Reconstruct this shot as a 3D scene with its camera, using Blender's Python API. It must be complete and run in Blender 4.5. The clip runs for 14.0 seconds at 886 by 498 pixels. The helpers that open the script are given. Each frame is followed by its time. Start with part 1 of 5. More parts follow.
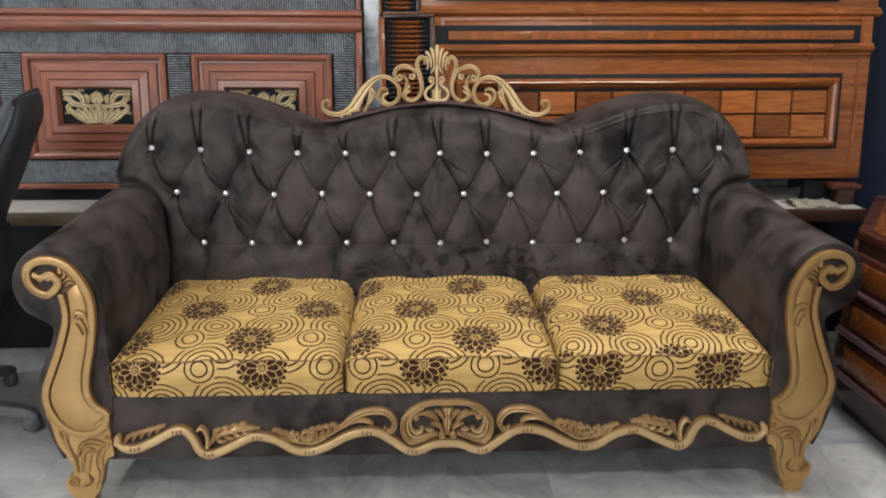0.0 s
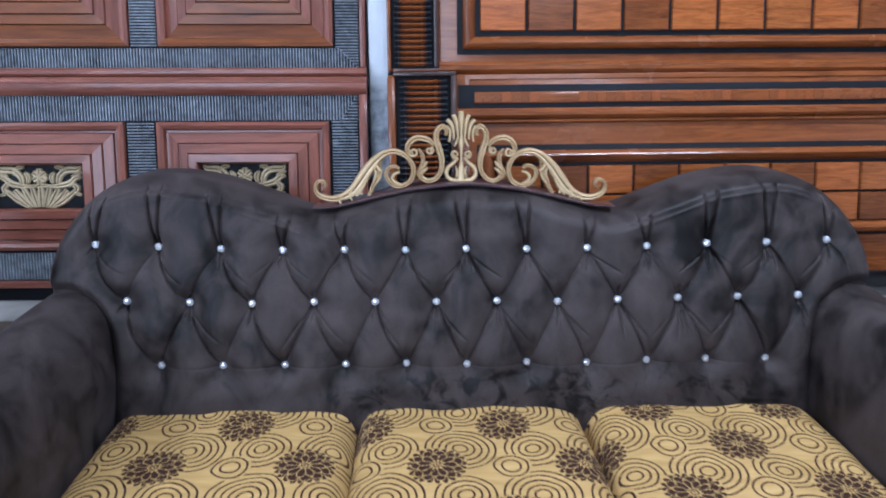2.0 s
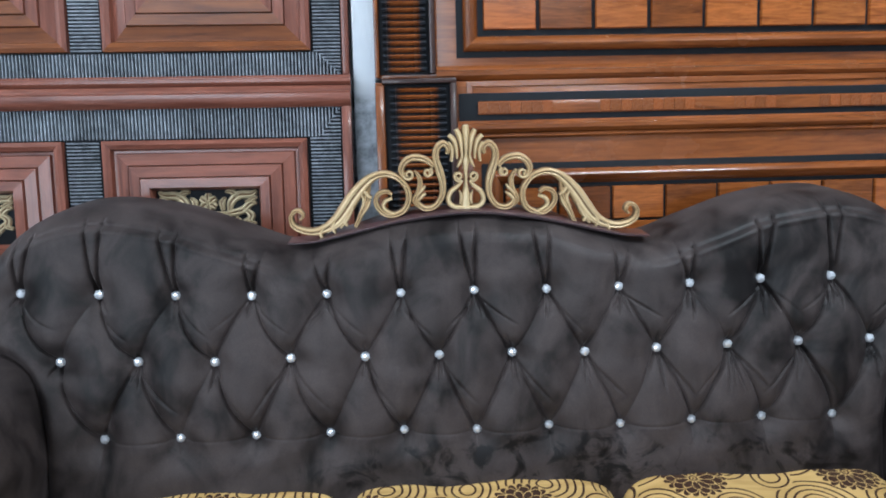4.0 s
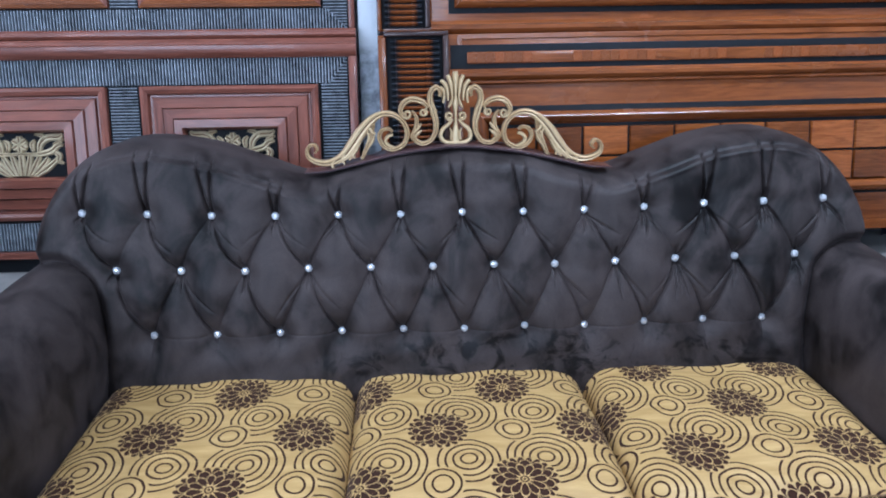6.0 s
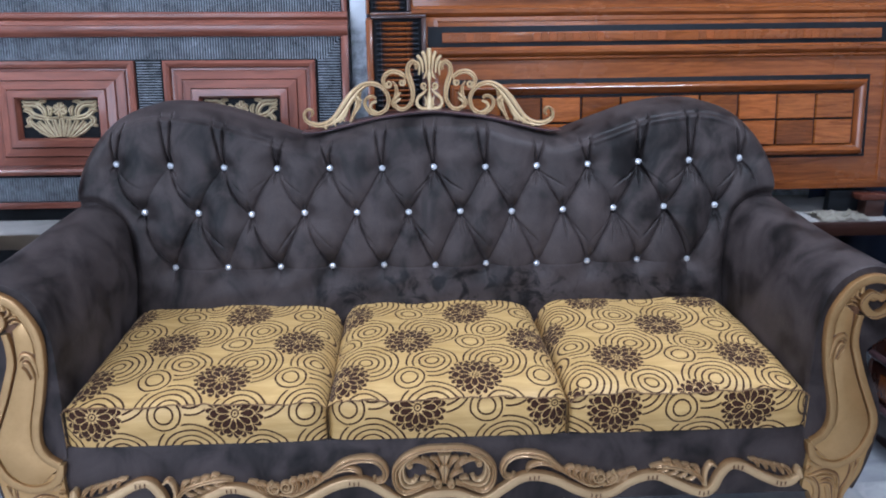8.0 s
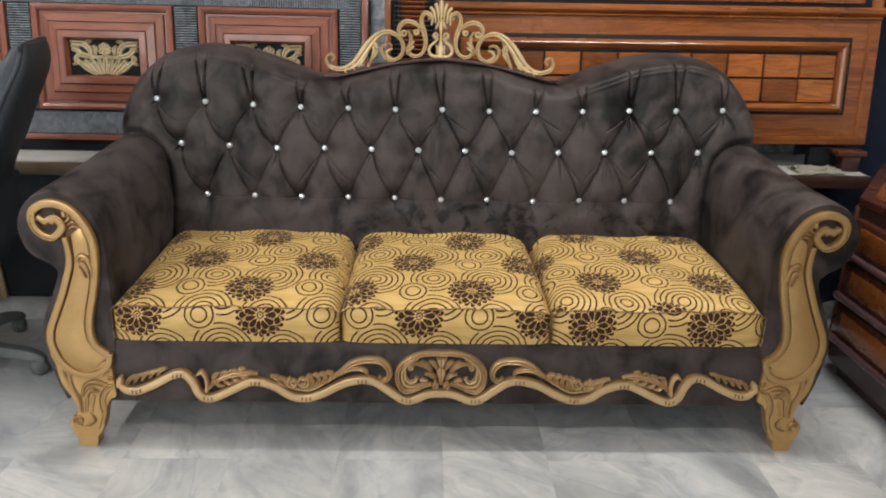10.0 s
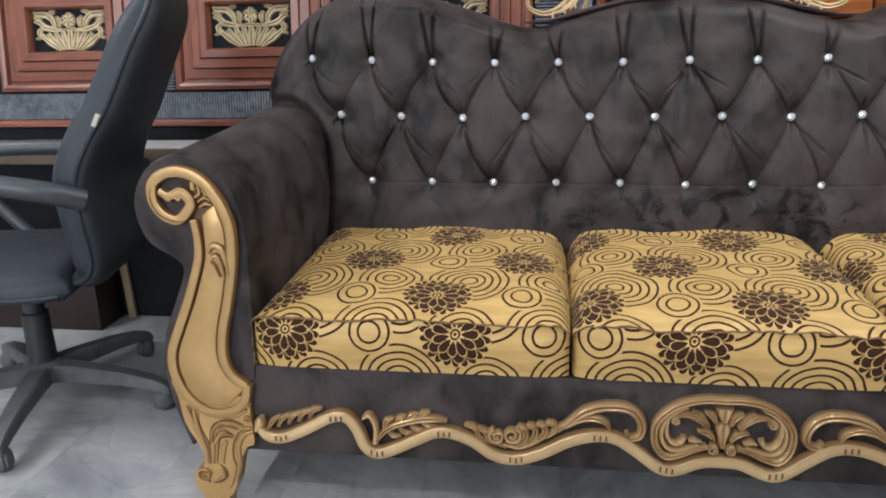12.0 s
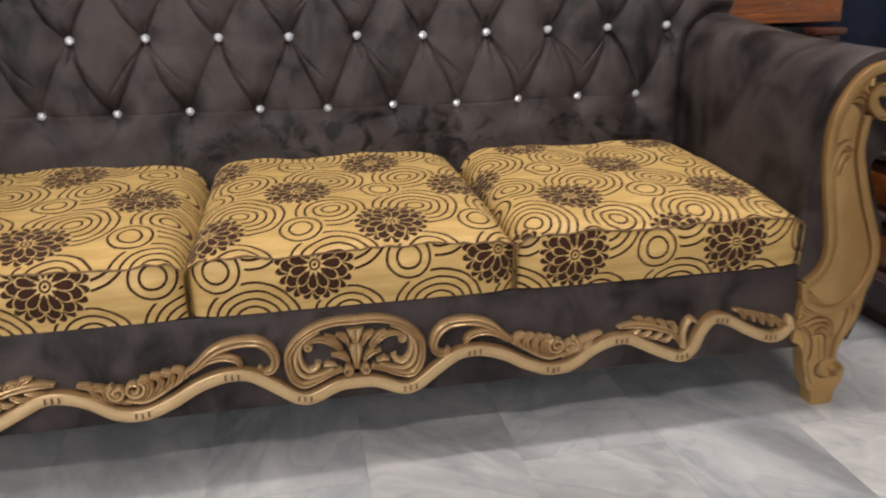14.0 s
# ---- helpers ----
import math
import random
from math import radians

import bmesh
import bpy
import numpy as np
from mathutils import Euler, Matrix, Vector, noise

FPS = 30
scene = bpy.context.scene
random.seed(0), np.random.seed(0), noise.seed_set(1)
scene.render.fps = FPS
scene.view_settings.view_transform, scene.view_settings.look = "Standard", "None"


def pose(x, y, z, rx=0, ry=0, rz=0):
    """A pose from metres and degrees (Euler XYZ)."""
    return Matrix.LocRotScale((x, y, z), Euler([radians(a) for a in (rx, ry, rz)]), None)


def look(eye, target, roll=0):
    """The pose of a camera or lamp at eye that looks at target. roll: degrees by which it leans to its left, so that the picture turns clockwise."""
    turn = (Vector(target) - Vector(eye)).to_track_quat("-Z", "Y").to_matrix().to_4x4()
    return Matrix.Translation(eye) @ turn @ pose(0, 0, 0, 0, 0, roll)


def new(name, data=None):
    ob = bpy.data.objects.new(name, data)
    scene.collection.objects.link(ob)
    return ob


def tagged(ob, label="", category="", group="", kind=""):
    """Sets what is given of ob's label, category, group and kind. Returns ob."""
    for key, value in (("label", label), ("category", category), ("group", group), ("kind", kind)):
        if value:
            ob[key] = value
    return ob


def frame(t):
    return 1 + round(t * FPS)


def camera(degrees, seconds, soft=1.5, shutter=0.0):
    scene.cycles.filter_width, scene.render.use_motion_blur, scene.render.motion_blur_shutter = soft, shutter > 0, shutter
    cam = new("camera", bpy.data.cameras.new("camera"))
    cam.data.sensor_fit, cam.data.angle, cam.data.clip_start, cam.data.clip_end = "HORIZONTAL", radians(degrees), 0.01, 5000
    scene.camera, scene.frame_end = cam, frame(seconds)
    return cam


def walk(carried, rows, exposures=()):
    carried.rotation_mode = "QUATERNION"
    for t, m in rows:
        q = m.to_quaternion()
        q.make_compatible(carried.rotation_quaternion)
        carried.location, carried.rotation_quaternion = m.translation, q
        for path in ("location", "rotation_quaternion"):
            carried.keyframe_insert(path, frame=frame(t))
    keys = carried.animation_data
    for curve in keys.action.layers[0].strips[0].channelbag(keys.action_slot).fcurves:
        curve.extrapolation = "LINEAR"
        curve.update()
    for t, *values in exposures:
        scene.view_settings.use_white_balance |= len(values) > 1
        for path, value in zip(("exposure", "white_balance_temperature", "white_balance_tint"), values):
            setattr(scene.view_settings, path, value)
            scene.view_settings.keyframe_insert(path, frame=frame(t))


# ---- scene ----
cam = camera(62.3, 14.0, 1.9, 0.4)
PATH = [
    (0, (-0.1, -1.796, 1.306), (-0.01, 0.111, 0.71), 0.4),
    (0.5, (-0.061, -1.651, 1.323), (0.012, 0.263, 0.747), -0.1),
    (1, (-0.007, -1.548, 1.366), (0.038, 0.375, 0.818), -0.4),
    (1.5, (-0.019, -1.437, 1.354), (0.019, 0.497, 0.846), -0.4),
    (2, (-0.114, -1.218, 1.335), (-0.054, 0.723, 0.856), -0.1),
    (2.5, (-0.168, -1.09, 1.35), (-0.088, 0.854, 0.887), 0.1),
    (3, (-0.169, -1.006, 1.339), (-0.076, 0.941, 0.893), 0.2),
    (3.2, (-0.163, -0.93, 1.337), (-0.066, 1.016, 0.889), 0.2),
    (5.3, (-0.135, -0.878, 1.313), (-0.035, 1.056, 0.815), -2.3),
    (5.5, (-0.152, -1.003, 1.32), (-0.048, 0.92, 0.78), -1.6),
    (6, (-0.148, -1.194, 1.317), (-0.041, 0.723, 0.755), -0.6),
    (6.5, (-0.092, -1.279, 1.312), (0.006, 0.638, 0.752), -0.2),
    (7, (-0.032, -1.428, 1.304), (0.061, 0.491, 0.747), -0.3),
    (9.3, (-0.147, -1.684, 1.284), (-0.049, 0.209, 0.648), 0.8),
    (9.5, (-0.115, -1.729, 1.274), (-0.017, 0.165, 0.636), 1.1),
    (10, (-0.057, -1.834, 1.267), (-0.002, 0.05, 0.596), 1.4),
    (10.5, (-0.11, -1.763, 1.218), (-0.173, 0.107, 0.51), 1.6),
    (11, (-0.242, -1.484, 1.024), (-0.413, 0.378, 0.314), 0.7),
    (11.5, (-0.326, -1.326, 0.964), (-0.586, 0.558, 0.347), -1.2),
    (12, (-0.33, -1.272, 0.957), (-0.608, 0.629, 0.398), -1.3),
    (12.5, (-0.277, -1.168, 0.86), (-0.516, 0.713, 0.224), -0.7),
    (13, (-0.158, -1.091, 0.831), (-0.223, 0.775, 0.112), -0.4),
    (13.5, (-0.098, -1.124, 0.85), (0.098, 0.726, 0.114), 0.3),
    (14, (-0.082, -1.21, 0.892), (0.293, 0.624, 0.189), -0.3),
]
EXPOSURES = [
    (0.0, -0.02, 6250, 8), (0.6, 0.02, 5600, 9), (1.3, 0.05, 4750, 13), (2.2, 0.05, 4800, 11), (3.2, 0.09, 5030, 6),
    (5.4, 0.06, 5200, 3), (6.2, 0.07, 4550, 12), (7.2, 0.11, 4750, 15), (9.4, 0.08, 5600, 6),
    (10.4, 0.02, 6450, 10), (11.2, 0.03, 6450, 15), (12.2, 0.06, 5700, 8), (13.0, -0.02, 6150, 12), (14.0, -0.06, 6350, 13),
]
walk(cam, [(t, look(eye, target, roll)) for t, eye, target, roll in PATH], EXPOSURES)

# ---- light: white ceiling tubes over and in front of the sofa, added front fill ----
world = bpy.data.worlds.new("world")
scene.world = world
world.use_nodes = True
world.node_tree.nodes["Background"].inputs["Color"].default_value = (0.9, 0.95, 1.0, 1)
world.node_tree.nodes["Background"].inputs["Strength"].default_value = 0.02


def lamp(name, x, y, z, sx, sy, watts, color):
    data = bpy.data.lights.new(name, "AREA")
    data.shape, data.size, data.size_y, data.energy, data.color = "RECTANGLE", sx, sy, watts, color
    ob = new(name, data)
    ob.matrix_world = pose(x, y, z)
    return tagged(ob, kind="structure")


COOL = (1.0, 0.95, 0.88)
# (x, y, watts, whether it runs front to back)
LAMPS = [(1.0, 0.04, 47, False), (-2.95, -0.40, 50, True), (0.55, -1.95, 38, False)]
for lx, ly, watts, deep in LAMPS:
    lamp("tube_light_glow", lx, ly, 2.86, 0.10 if deep else 1.15, 1.15 if deep else 0.10, watts, COOL)
# fill light added behind the camera, in the opening of an assumed shop front
front_fill = lamp("front_fill_light", -2.0, -3.36, 1.55, 2.0, 2.0, 92, (1.0, 0.97, 0.94))
front_fill.matrix_world = look((-2.0, -3.36, 1.55), (-2.0, 0.0, 1.50))


# ---- small helpers ----
def part(name, bm, material, parent=None, label="", smooth=True):
    me = bpy.data.meshes.new(name)
    bm.normal_update()
    bm.to_mesh(me)
    bm.free()
    if smooth:
        me.shade_smooth()
        me.set_sharp_from_angle(angle=radians(38))
    for m in material if isinstance(material, (list, tuple)) else [material]:
        me.materials.append(m)
    ob = new(name, me)
    ob.parent = parent
    if label:
        tagged(ob, label)
    return ob


def shared(name, ob, m, parent):
    """Another object on the same mesh."""
    twin = new(name, ob.data)
    twin.parent = parent
    twin.matrix_basis = m
    return twin


def thing(name, label, category, group="", kind="", m=None):
    ob = new(name)
    ob.empty_display_size = 0.1
    if m is not None:
        ob.matrix_world = m
    return tagged(ob, label, category, group, kind)


def add_box(bm, lo, hi, bevel=0.0, seg=2, m=None):
    c = [(a + b) / 2 for a, b in zip(lo, hi)]
    s = [abs(b - a) for a, b in zip(lo, hi)]
    mat = Matrix.Translation(c) @ Matrix.Diagonal((*s, 1))
    vs = bmesh.ops.create_cube(bm, size=1.0, matrix=(m @ mat) if m is not None else mat)["verts"]
    if bevel > 0:
        edges = list({e for v in vs for e in v.link_edges})
        bmesh.ops.bevel(bm, geom=edges, offset=bevel, segments=seg, affect="EDGES", profile=0.5)
    return bm


def box(lo, hi, bevel=0.0, seg=2):
    return add_box(bmesh.new(), lo, hi, bevel, seg)


def spline(pts, n=8, closed=False):
    """A smooth line through a few control points (Catmull-Rom)."""
    p = np.array(pts, float)
    out, count = [], len(p)
    spans = count if closed else count - 1
    for i in range(spans):
        if closed:
            a, b, c, d = (p[(i + k) % count] for k in (-1, 0, 1, 2))
        else:
            a, b, c, d = p[max(i - 1, 0)], p[i], p[i + 1], p[min(i + 2, count - 1)]
        for k in range(n):
            t = k / n
            out.append(0.5 * (2 * b + (c - a) * t + (2 * a - 5 * b + 4 * c - d) * t * t + (3 * b - a - 3 * c + d) * t ** 3))
    if not closed:
        out.append(p[-1])
    return np.array(out)


def carve(bm, pts, width, depth=0.012, y=0.0, n=6, flip=1.0, groove=0.0, base=0.35, flat=False, dx=0.0, flank=False):
    """A rounded carved strip along a line in the upright plane; width: one number or several along the line. groove: a glazed channel down its middle (second material)."""
    line = spline(pts, n) if len(pts) > 2 else np.array(pts, float)
    line = line * (flip, 1.0) + (dx, 0.0)
    w = np.interp(np.linspace(0, 1, len(line)), np.linspace(0, 1, len(width)), width) if isinstance(width, (list, tuple)) else np.full(len(line), width)
    tang = np.gradient(line, axis=0)
    tang /= np.linalg.norm(tang, axis=1)[:, None] + 1e-9
    side = np.stack([-tang[:, 1], tang[:, 0]], 1)
    rings = []
    prof = [(-1, base * depth), (-0.94, -0.2 * depth), (-0.7, -0.8 * depth), (-0.3, -depth), (0.0, -depth), (0.3, -depth), (0.7, -0.8 * depth), (0.94, -0.2 * depth), (1, base * depth)]
    if groove:
        prof = [(-1, base * depth), (-0.94, -0.3 * depth), (-0.72, -0.85 * depth), (-0.45, -depth), (-0.15, -0.86 * depth), (0.0, -depth + groove), (0.15, -0.86 * depth), (0.45, -depth), (0.72, -0.85 * depth), (0.94, -0.3 * depth), (1, base * depth)]
    if flat:
        prof = [(-1, base * depth), (-0.99, -0.62 * depth), (-0.90, -0.92 * depth), (-0.74, -depth), (0.0, -0.97 * depth), (0.74, -depth), (0.90, -0.92 * depth), (0.99, -0.62 * depth), (1, base * depth)]
    for c, s, ww in zip(line, side, w):
        rings.append([bm.verts.new((c[0] + s[0] * ww * a / 2, y + b, c[1] + s[1] * ww * a / 2)) for a, b in prof])
    last = len(prof) - 1
    browned = {last // 2 - 1, last // 2} if groove else set()
    # flank walls turn brown too, shade painted around the outline of the carving
    if flank:
        browned |= {0, last - 1}
    for r0, r1 in zip(rings, rings[1:]):
        for k in range(len(prof)):
            j = (k + 1) % len(prof)
            bm.faces.new((r0[k], r0[j], r1[j], r1[k])).material_index = 1 if k in browned else 0
    bm.faces.new(rings[0])
    bm.faces.new(rings[-1][::-1])
    return bm


def spiral(cx, cz, r0, r1, a0, turns, n=16):
    """Points of a curl, from its outside in; angles in degrees."""
    out = []
    for k in range(n + 1):
        t = k / n
        r, a = r0 + (r1 - r0) * t, radians(a0 + 360 * turns * t)
        out.append((cx + r * math.cos(a), cz + r * math.sin(a)))
    return out


def plate(bm, outline, y0, y1, flip=1.0):
    """A flat board with this outline, from its front y0 to its back y1."""
    pts = np.array(outline, float) * (flip, 1.0)
    f = [bm.verts.new((x, y0, z)) for x, z in pts]
    b = [bm.verts.new((x, y1, z)) for x, z in pts]
    bm.faces.new(f)
    bm.faces.new(b[::-1])
    for k in range(len(f)):
        j = (k + 1) % len(f)
        bm.faces.new((f[k], b[k], b[j], f[j]))
    bmesh.ops.recalc_face_normals(bm, faces=bm.faces)
    return bm


def tube(bm, pts, r, n=8, sides=10):
    """A round bar through points in space; r: one number or several along it."""
    line = spline(pts, n) if len(pts) > 2 else np.array(pts, float)
    rr = np.interp(np.linspace(0, 1, len(line)), np.linspace(0, 1, len(r)), r) if isinstance(r, (list, tuple)) else np.full(len(line), r)
    rings, up = [], None
    for k, c in enumerate(line):
        t = Vector(line[min(k + 1, len(line) - 1)] - line[max(k - 1, 0)]).normalized()
        ref = up if up is not None else (Vector((0, 0, 1)) if abs(t.z) < 0.9 else Vector((1, 0, 0)))
        a = (ref - t * ref.dot(t)).normalized()
        up, b = a, t.cross(a)
        rings.append([bm.verts.new(Vector(c) + float(rr[k]) * (math.cos(q) * a + math.sin(q) * b)) for q in np.linspace(0, 2 * math.pi, sides, endpoint=False)])
    for r0, r1 in zip(rings, rings[1:]):
        for k in range(sides):
            j = (k + 1) % sides
            bm.faces.new((r0[k], r0[j], r1[j], r1[k]))
    bm.faces.new(rings[0][::-1])
    bm.faces.new(rings[-1])
    bmesh.ops.recalc_face_normals(bm, faces=bm.faces)
    return bm


def lathe(bm, prof, sides=24, m=None):
    """A turned body from (radius, height) points."""
    rings = [[bm.verts.new((r * math.cos(a), r * math.sin(a), z)) for a in np.linspace(0, 2 * math.pi, sides, endpoint=False)] for r, z in prof]
    for r0, r1 in zip(rings, rings[1:]):
        for k in range(sides):
            j = (k + 1) % sides
            bm.faces.new((r0[k], r0[j], r1[j], r1[k]))
    bm.faces.new(rings[0][::-1])
    bm.faces.new(rings[-1])
    if m is not None:
        bmesh.ops.transform(bm, matrix=m, verts=[v for ring in rings for v in ring])
    return bm


# ---- materials ----
class Val:
    """A value in a node tree, with plain arithmetic."""

    def __init__(self, tree, sock):
        self.tree, self.sock = tree, sock

    def op(self, kind, *others):
        node = self.tree.nodes.new("ShaderNodeMath")
        node.operation = kind
        for k, v in enumerate((self, *others)):
            if isinstance(v, Val):
                self.tree.links.new(v.sock, node.inputs[k])
            else:
                node.inputs[k].default_value = v
        return Val(self.tree, node.outputs[0])

    def __add__(self, o): return self.op("ADD", o)
    def __sub__(self, o): return self.op("SUBTRACT", o)
    def __mul__(self, o): return self.op("MULTIPLY", o)
    def __truediv__(self, o): return self.op("DIVIDE", o)
    def lt(self, o): return self.op("LESS_THAN", o)
    def gt(self, o): return self.op("GREATER_THAN", o)
    def least(self, o): return self.op("MINIMUM", o)
    def most(self, o): return self.op("MAXIMUM", o)
    def size(self): return self.op("ABSOLUTE")


def material(name, rough=0.5, metal=0.0, coat=0.0, sheen=0.0, spec=0.5):
    m = bpy.data.materials.new(name)
    m.use_nodes = True
    t = m.node_tree
    b = t.nodes["Principled BSDF"]
    b.inputs["Roughness"].default_value = rough
    b.inputs["Metallic"].default_value = metal
    b.inputs["Coat Weight"].default_value = coat
    b.inputs["Coat Roughness"].default_value = 0.12
    b.inputs["Sheen Weight"].default_value = sheen
    b.inputs["Specular IOR Level"].default_value = spec
    return m, t, b


def coords(t, scale, kind="Object"):
    c, mp = t.nodes.new("ShaderNodeTexCoord"), t.nodes.new("ShaderNodeMapping")
    mp.inputs["Scale"].default_value = scale
    t.links.new(c.outputs[kind], mp.inputs["Vector"])
    return mp.outputs["Vector"]


def noisy(t, vec, scale, detail=4.0, rough=0.55, dist=0.0):
    n = t.nodes.new("ShaderNodeTexNoise")
    n.inputs["Scale"].default_value, n.inputs["Detail"].default_value = scale, detail
    n.inputs["Roughness"].default_value, n.inputs["Distortion"].default_value = rough, dist
    t.links.new(vec, n.inputs["Vector"])
    return n.outputs["Fac"]


def ramp(t, fac, stops):
    r = t.nodes.new("ShaderNodeValToRGB")
    els = r.color_ramp.elements
    while len(els) < len(stops):
        els.new(0.5)
    for e, (p, c) in zip(els, stops):
        e.position, e.color = p, (*c, 1)
    t.links.new(fac, r.inputs["Fac"])
    return r.outputs["Color"]


def blend(t, fac, a, b, mode="MIX"):
    n = t.nodes.new("ShaderNodeMix")
    n.data_type, n.blend_type = "RGBA", mode
    for v, s in ((fac, n.inputs["Factor"]), (a, n.inputs[6]), (b, n.inputs[7])):
        if isinstance(v, bpy.types.NodeSocket):
            t.links.new(v, s)
        else:
            s.default_value = v if isinstance(v, float) else (*v, 1)
    return n.outputs[2]


def relief(t, b, height, strength=0.3, dist=0.002):
    n = t.nodes.new("ShaderNodeBump")
    n.inputs["Strength"].default_value, n.inputs["Distance"].default_value = strength, dist
    t.links.new(height, n.inputs["Height"])
    t.links.new(n.outputs["Normal"], b.inputs["Normal"])


def spread(t, b, fac, lo, hi, name="Roughness"):
    n = t.nodes.new("ShaderNodeMapRange")
    n.inputs["To Min"].default_value, n.inputs["To Max"].default_value = lo, hi
    t.links.new(fac, n.inputs["Value"])
    t.links.new(n.outputs["Result"], b.inputs[name])


def wood(name, dark, light, along="x", rough=0.3, coat=0.35, vary=0.0):
    m, t, b = material(name, rough, coat=coat, spec=0.25)
    stretch = {"x": (1.2, 14, 14), "z": (14, 14, 1.2), "piece": (0.35, 2.2, 2.2)}[along]
    vec = coords(t, stretch)
    if vary:
        info, add = t.nodes.new("ShaderNodeObjectInfo"), t.nodes.new("ShaderNodeVectorMath")
        add.operation = "ADD"
        mul = t.nodes.new("ShaderNodeVectorMath")
        mul.operation = "SCALE"
        mul.inputs[0].default_value = (37, 51, 23)
        t.links.new(info.outputs["Random"], mul.inputs["Scale"])
        t.links.new(vec, add.inputs[0])
        t.links.new(mul.outputs[0], add.inputs[1])
        vec = add.outputs[0]
    grain = noisy(t, vec, 3.0, 6.0, 0.6, 1.2)
    fine = noisy(t, vec, 16.0, 3.0, 0.6)
    col = ramp(t, grain, [(0.22, dark), (0.5, tuple((a + 1.2 * c) / 2.2 for a, c in zip(dark, light))), (0.78, light)])
    col = blend(t, 0.35, col, ramp(t, fine, [(0.35, (0.55, 0.5, 0.48)), (0.6, (1, 1, 1))]), "MULTIPLY")
    if vary:
        hue = ramp(t, info.outputs["Random"], [(0.0, (1 - vary, 1 - vary * 1.1, 1 - vary * 1.2)), (0.5, (1, 1, 1)), (1.0, (1.25, 1.12, 1.0))])
        col = blend(t, 1.0, col, hue, "MULTIPLY")
    t.links.new(col, b.inputs["Base Color"])
    spread(t, b, noisy(t, coords(t, (3, 3, 3)), 2.0), rough - 0.08, rough + 0.14)
    relief(t, b, fine, 0.12, 0.001)
    return m


def plain(name, color, rough=0.5, metal=0.0, scale=20.0, amount=0.25, coat=0.0, bump=0.1, spec=0.5):
    m, t, b = material(name, rough, metal, coat=coat, spec=spec)
    vec = coords(t, (1, 1, 1))
    n1, n2 = noisy(t, vec, scale), noisy(t, vec, scale * 0.12, 3.0)
    lo = tuple(c * (1 - amount) for c in color)
    hi = tuple(min(c * (1 + amount), 1) for c in color)
    col = blend(t, 0.5, ramp(t, n1, [(0.3, lo), (0.7, hi)]), ramp(t, n2, [(0.3, lo), (0.7, hi)]))
    t.links.new(col, b.inputs["Base Color"])
    spread(t, b, n2, rough * 0.85, min(rough * 1.2, 1.0))
    relief(t, b, n1, bump, 0.001)
    return m


RED_X = wood("mahogany_rail", (0.080, 0.027, 0.018), (0.280, 0.098, 0.060), "x", 0.32)
RED_Z = wood("mahogany_stile", (0.080, 0.027, 0.018), (0.280, 0.098, 0.060), "z", 0.32)
BROWN_X = wood("walnut_rail", (0.074, 0.021, 0.0055), (0.285, 0.090, 0.021), "x", 0.22)
BROWN_Z = wood("walnut_stile", (0.064, 0.018, 0.0045), (0.255, 0.079, 0.018), "z", 0.22)
def sprayed():
    """Walnut slats with black lacquer sprayed over both ends."""
    m = wood("walnut_slat", (0.064, 0.018, 0.0045), (0.255, 0.079, 0.018), "x", 0.22)
    t = m.node_tree
    b = t.nodes["Principled BSDF"]
    old = b.inputs["Base Color"].links[0].from_socket
    c, sep = t.nodes.new("ShaderNodeTexCoord"), t.nodes.new("ShaderNodeSeparateXYZ")
    t.links.new(c.outputs["Object"], sep.inputs[0])
    end = Val(t, sep.outputs["X"]).size() + (Val(t, noisy(t, coords(t, (6, 6, 6)), 9.0)) - 0.5) * 0.14
    fac = ramp(t, end.sock, [(0.31, (0, 0, 0)), (0.40, (1, 1, 1))])
    t.links.new(blend(t, fac, old, (0.018, 0.02, 0.024)), b.inputs["Base Color"])
    return m


SLAT_WOOD = sprayed()
PANEL_WOOD = wood("walnut_panel", (0.064, 0.018, 0.0045), (0.255, 0.079, 0.018), "x", 0.42, 0.15)
BLOCK = wood("walnut_block", (0.105, 0.028, 0.006), (0.35, 0.118, 0.026), "piece", 0.2, vary=0.5)
INLAY_WOOD = wood("walnut_inlay", (0.10, 0.030, 0.008), (0.26, 0.085, 0.022), "x", 0.25, vary=0.12)
DRAWER_WOOD = wood("dark_red_drawer", (0.035, 0.012, 0.008), (0.11, 0.036, 0.022), "x", 0.25)
DARK_WOOD = wood("dark_stained_wood", (0.02, 0.009, 0.007), (0.055, 0.025, 0.018), "x", 0.35)
# black stain of the boards, also painted dark for the space under the stands
EBONY = plain("ebony_and_void_black", (0.011, 0.012, 0.014), 0.55, scale=30, spec=0.12)
RIB = plain("grey_black_ribs", (0.18, 0.195, 0.22), 0.25, scale=60, amount=0.6, coat=0.6)
RAIL_WOOD = plain("purple_brown_polish", (0.060, 0.032, 0.034), 0.28, scale=40, amount=0.3, coat=0.5)
GOLD_WALL = plain("aged_gold_leaf", (0.50, 0.41, 0.25), 0.45, 0.2, scale=45, amount=0.3)
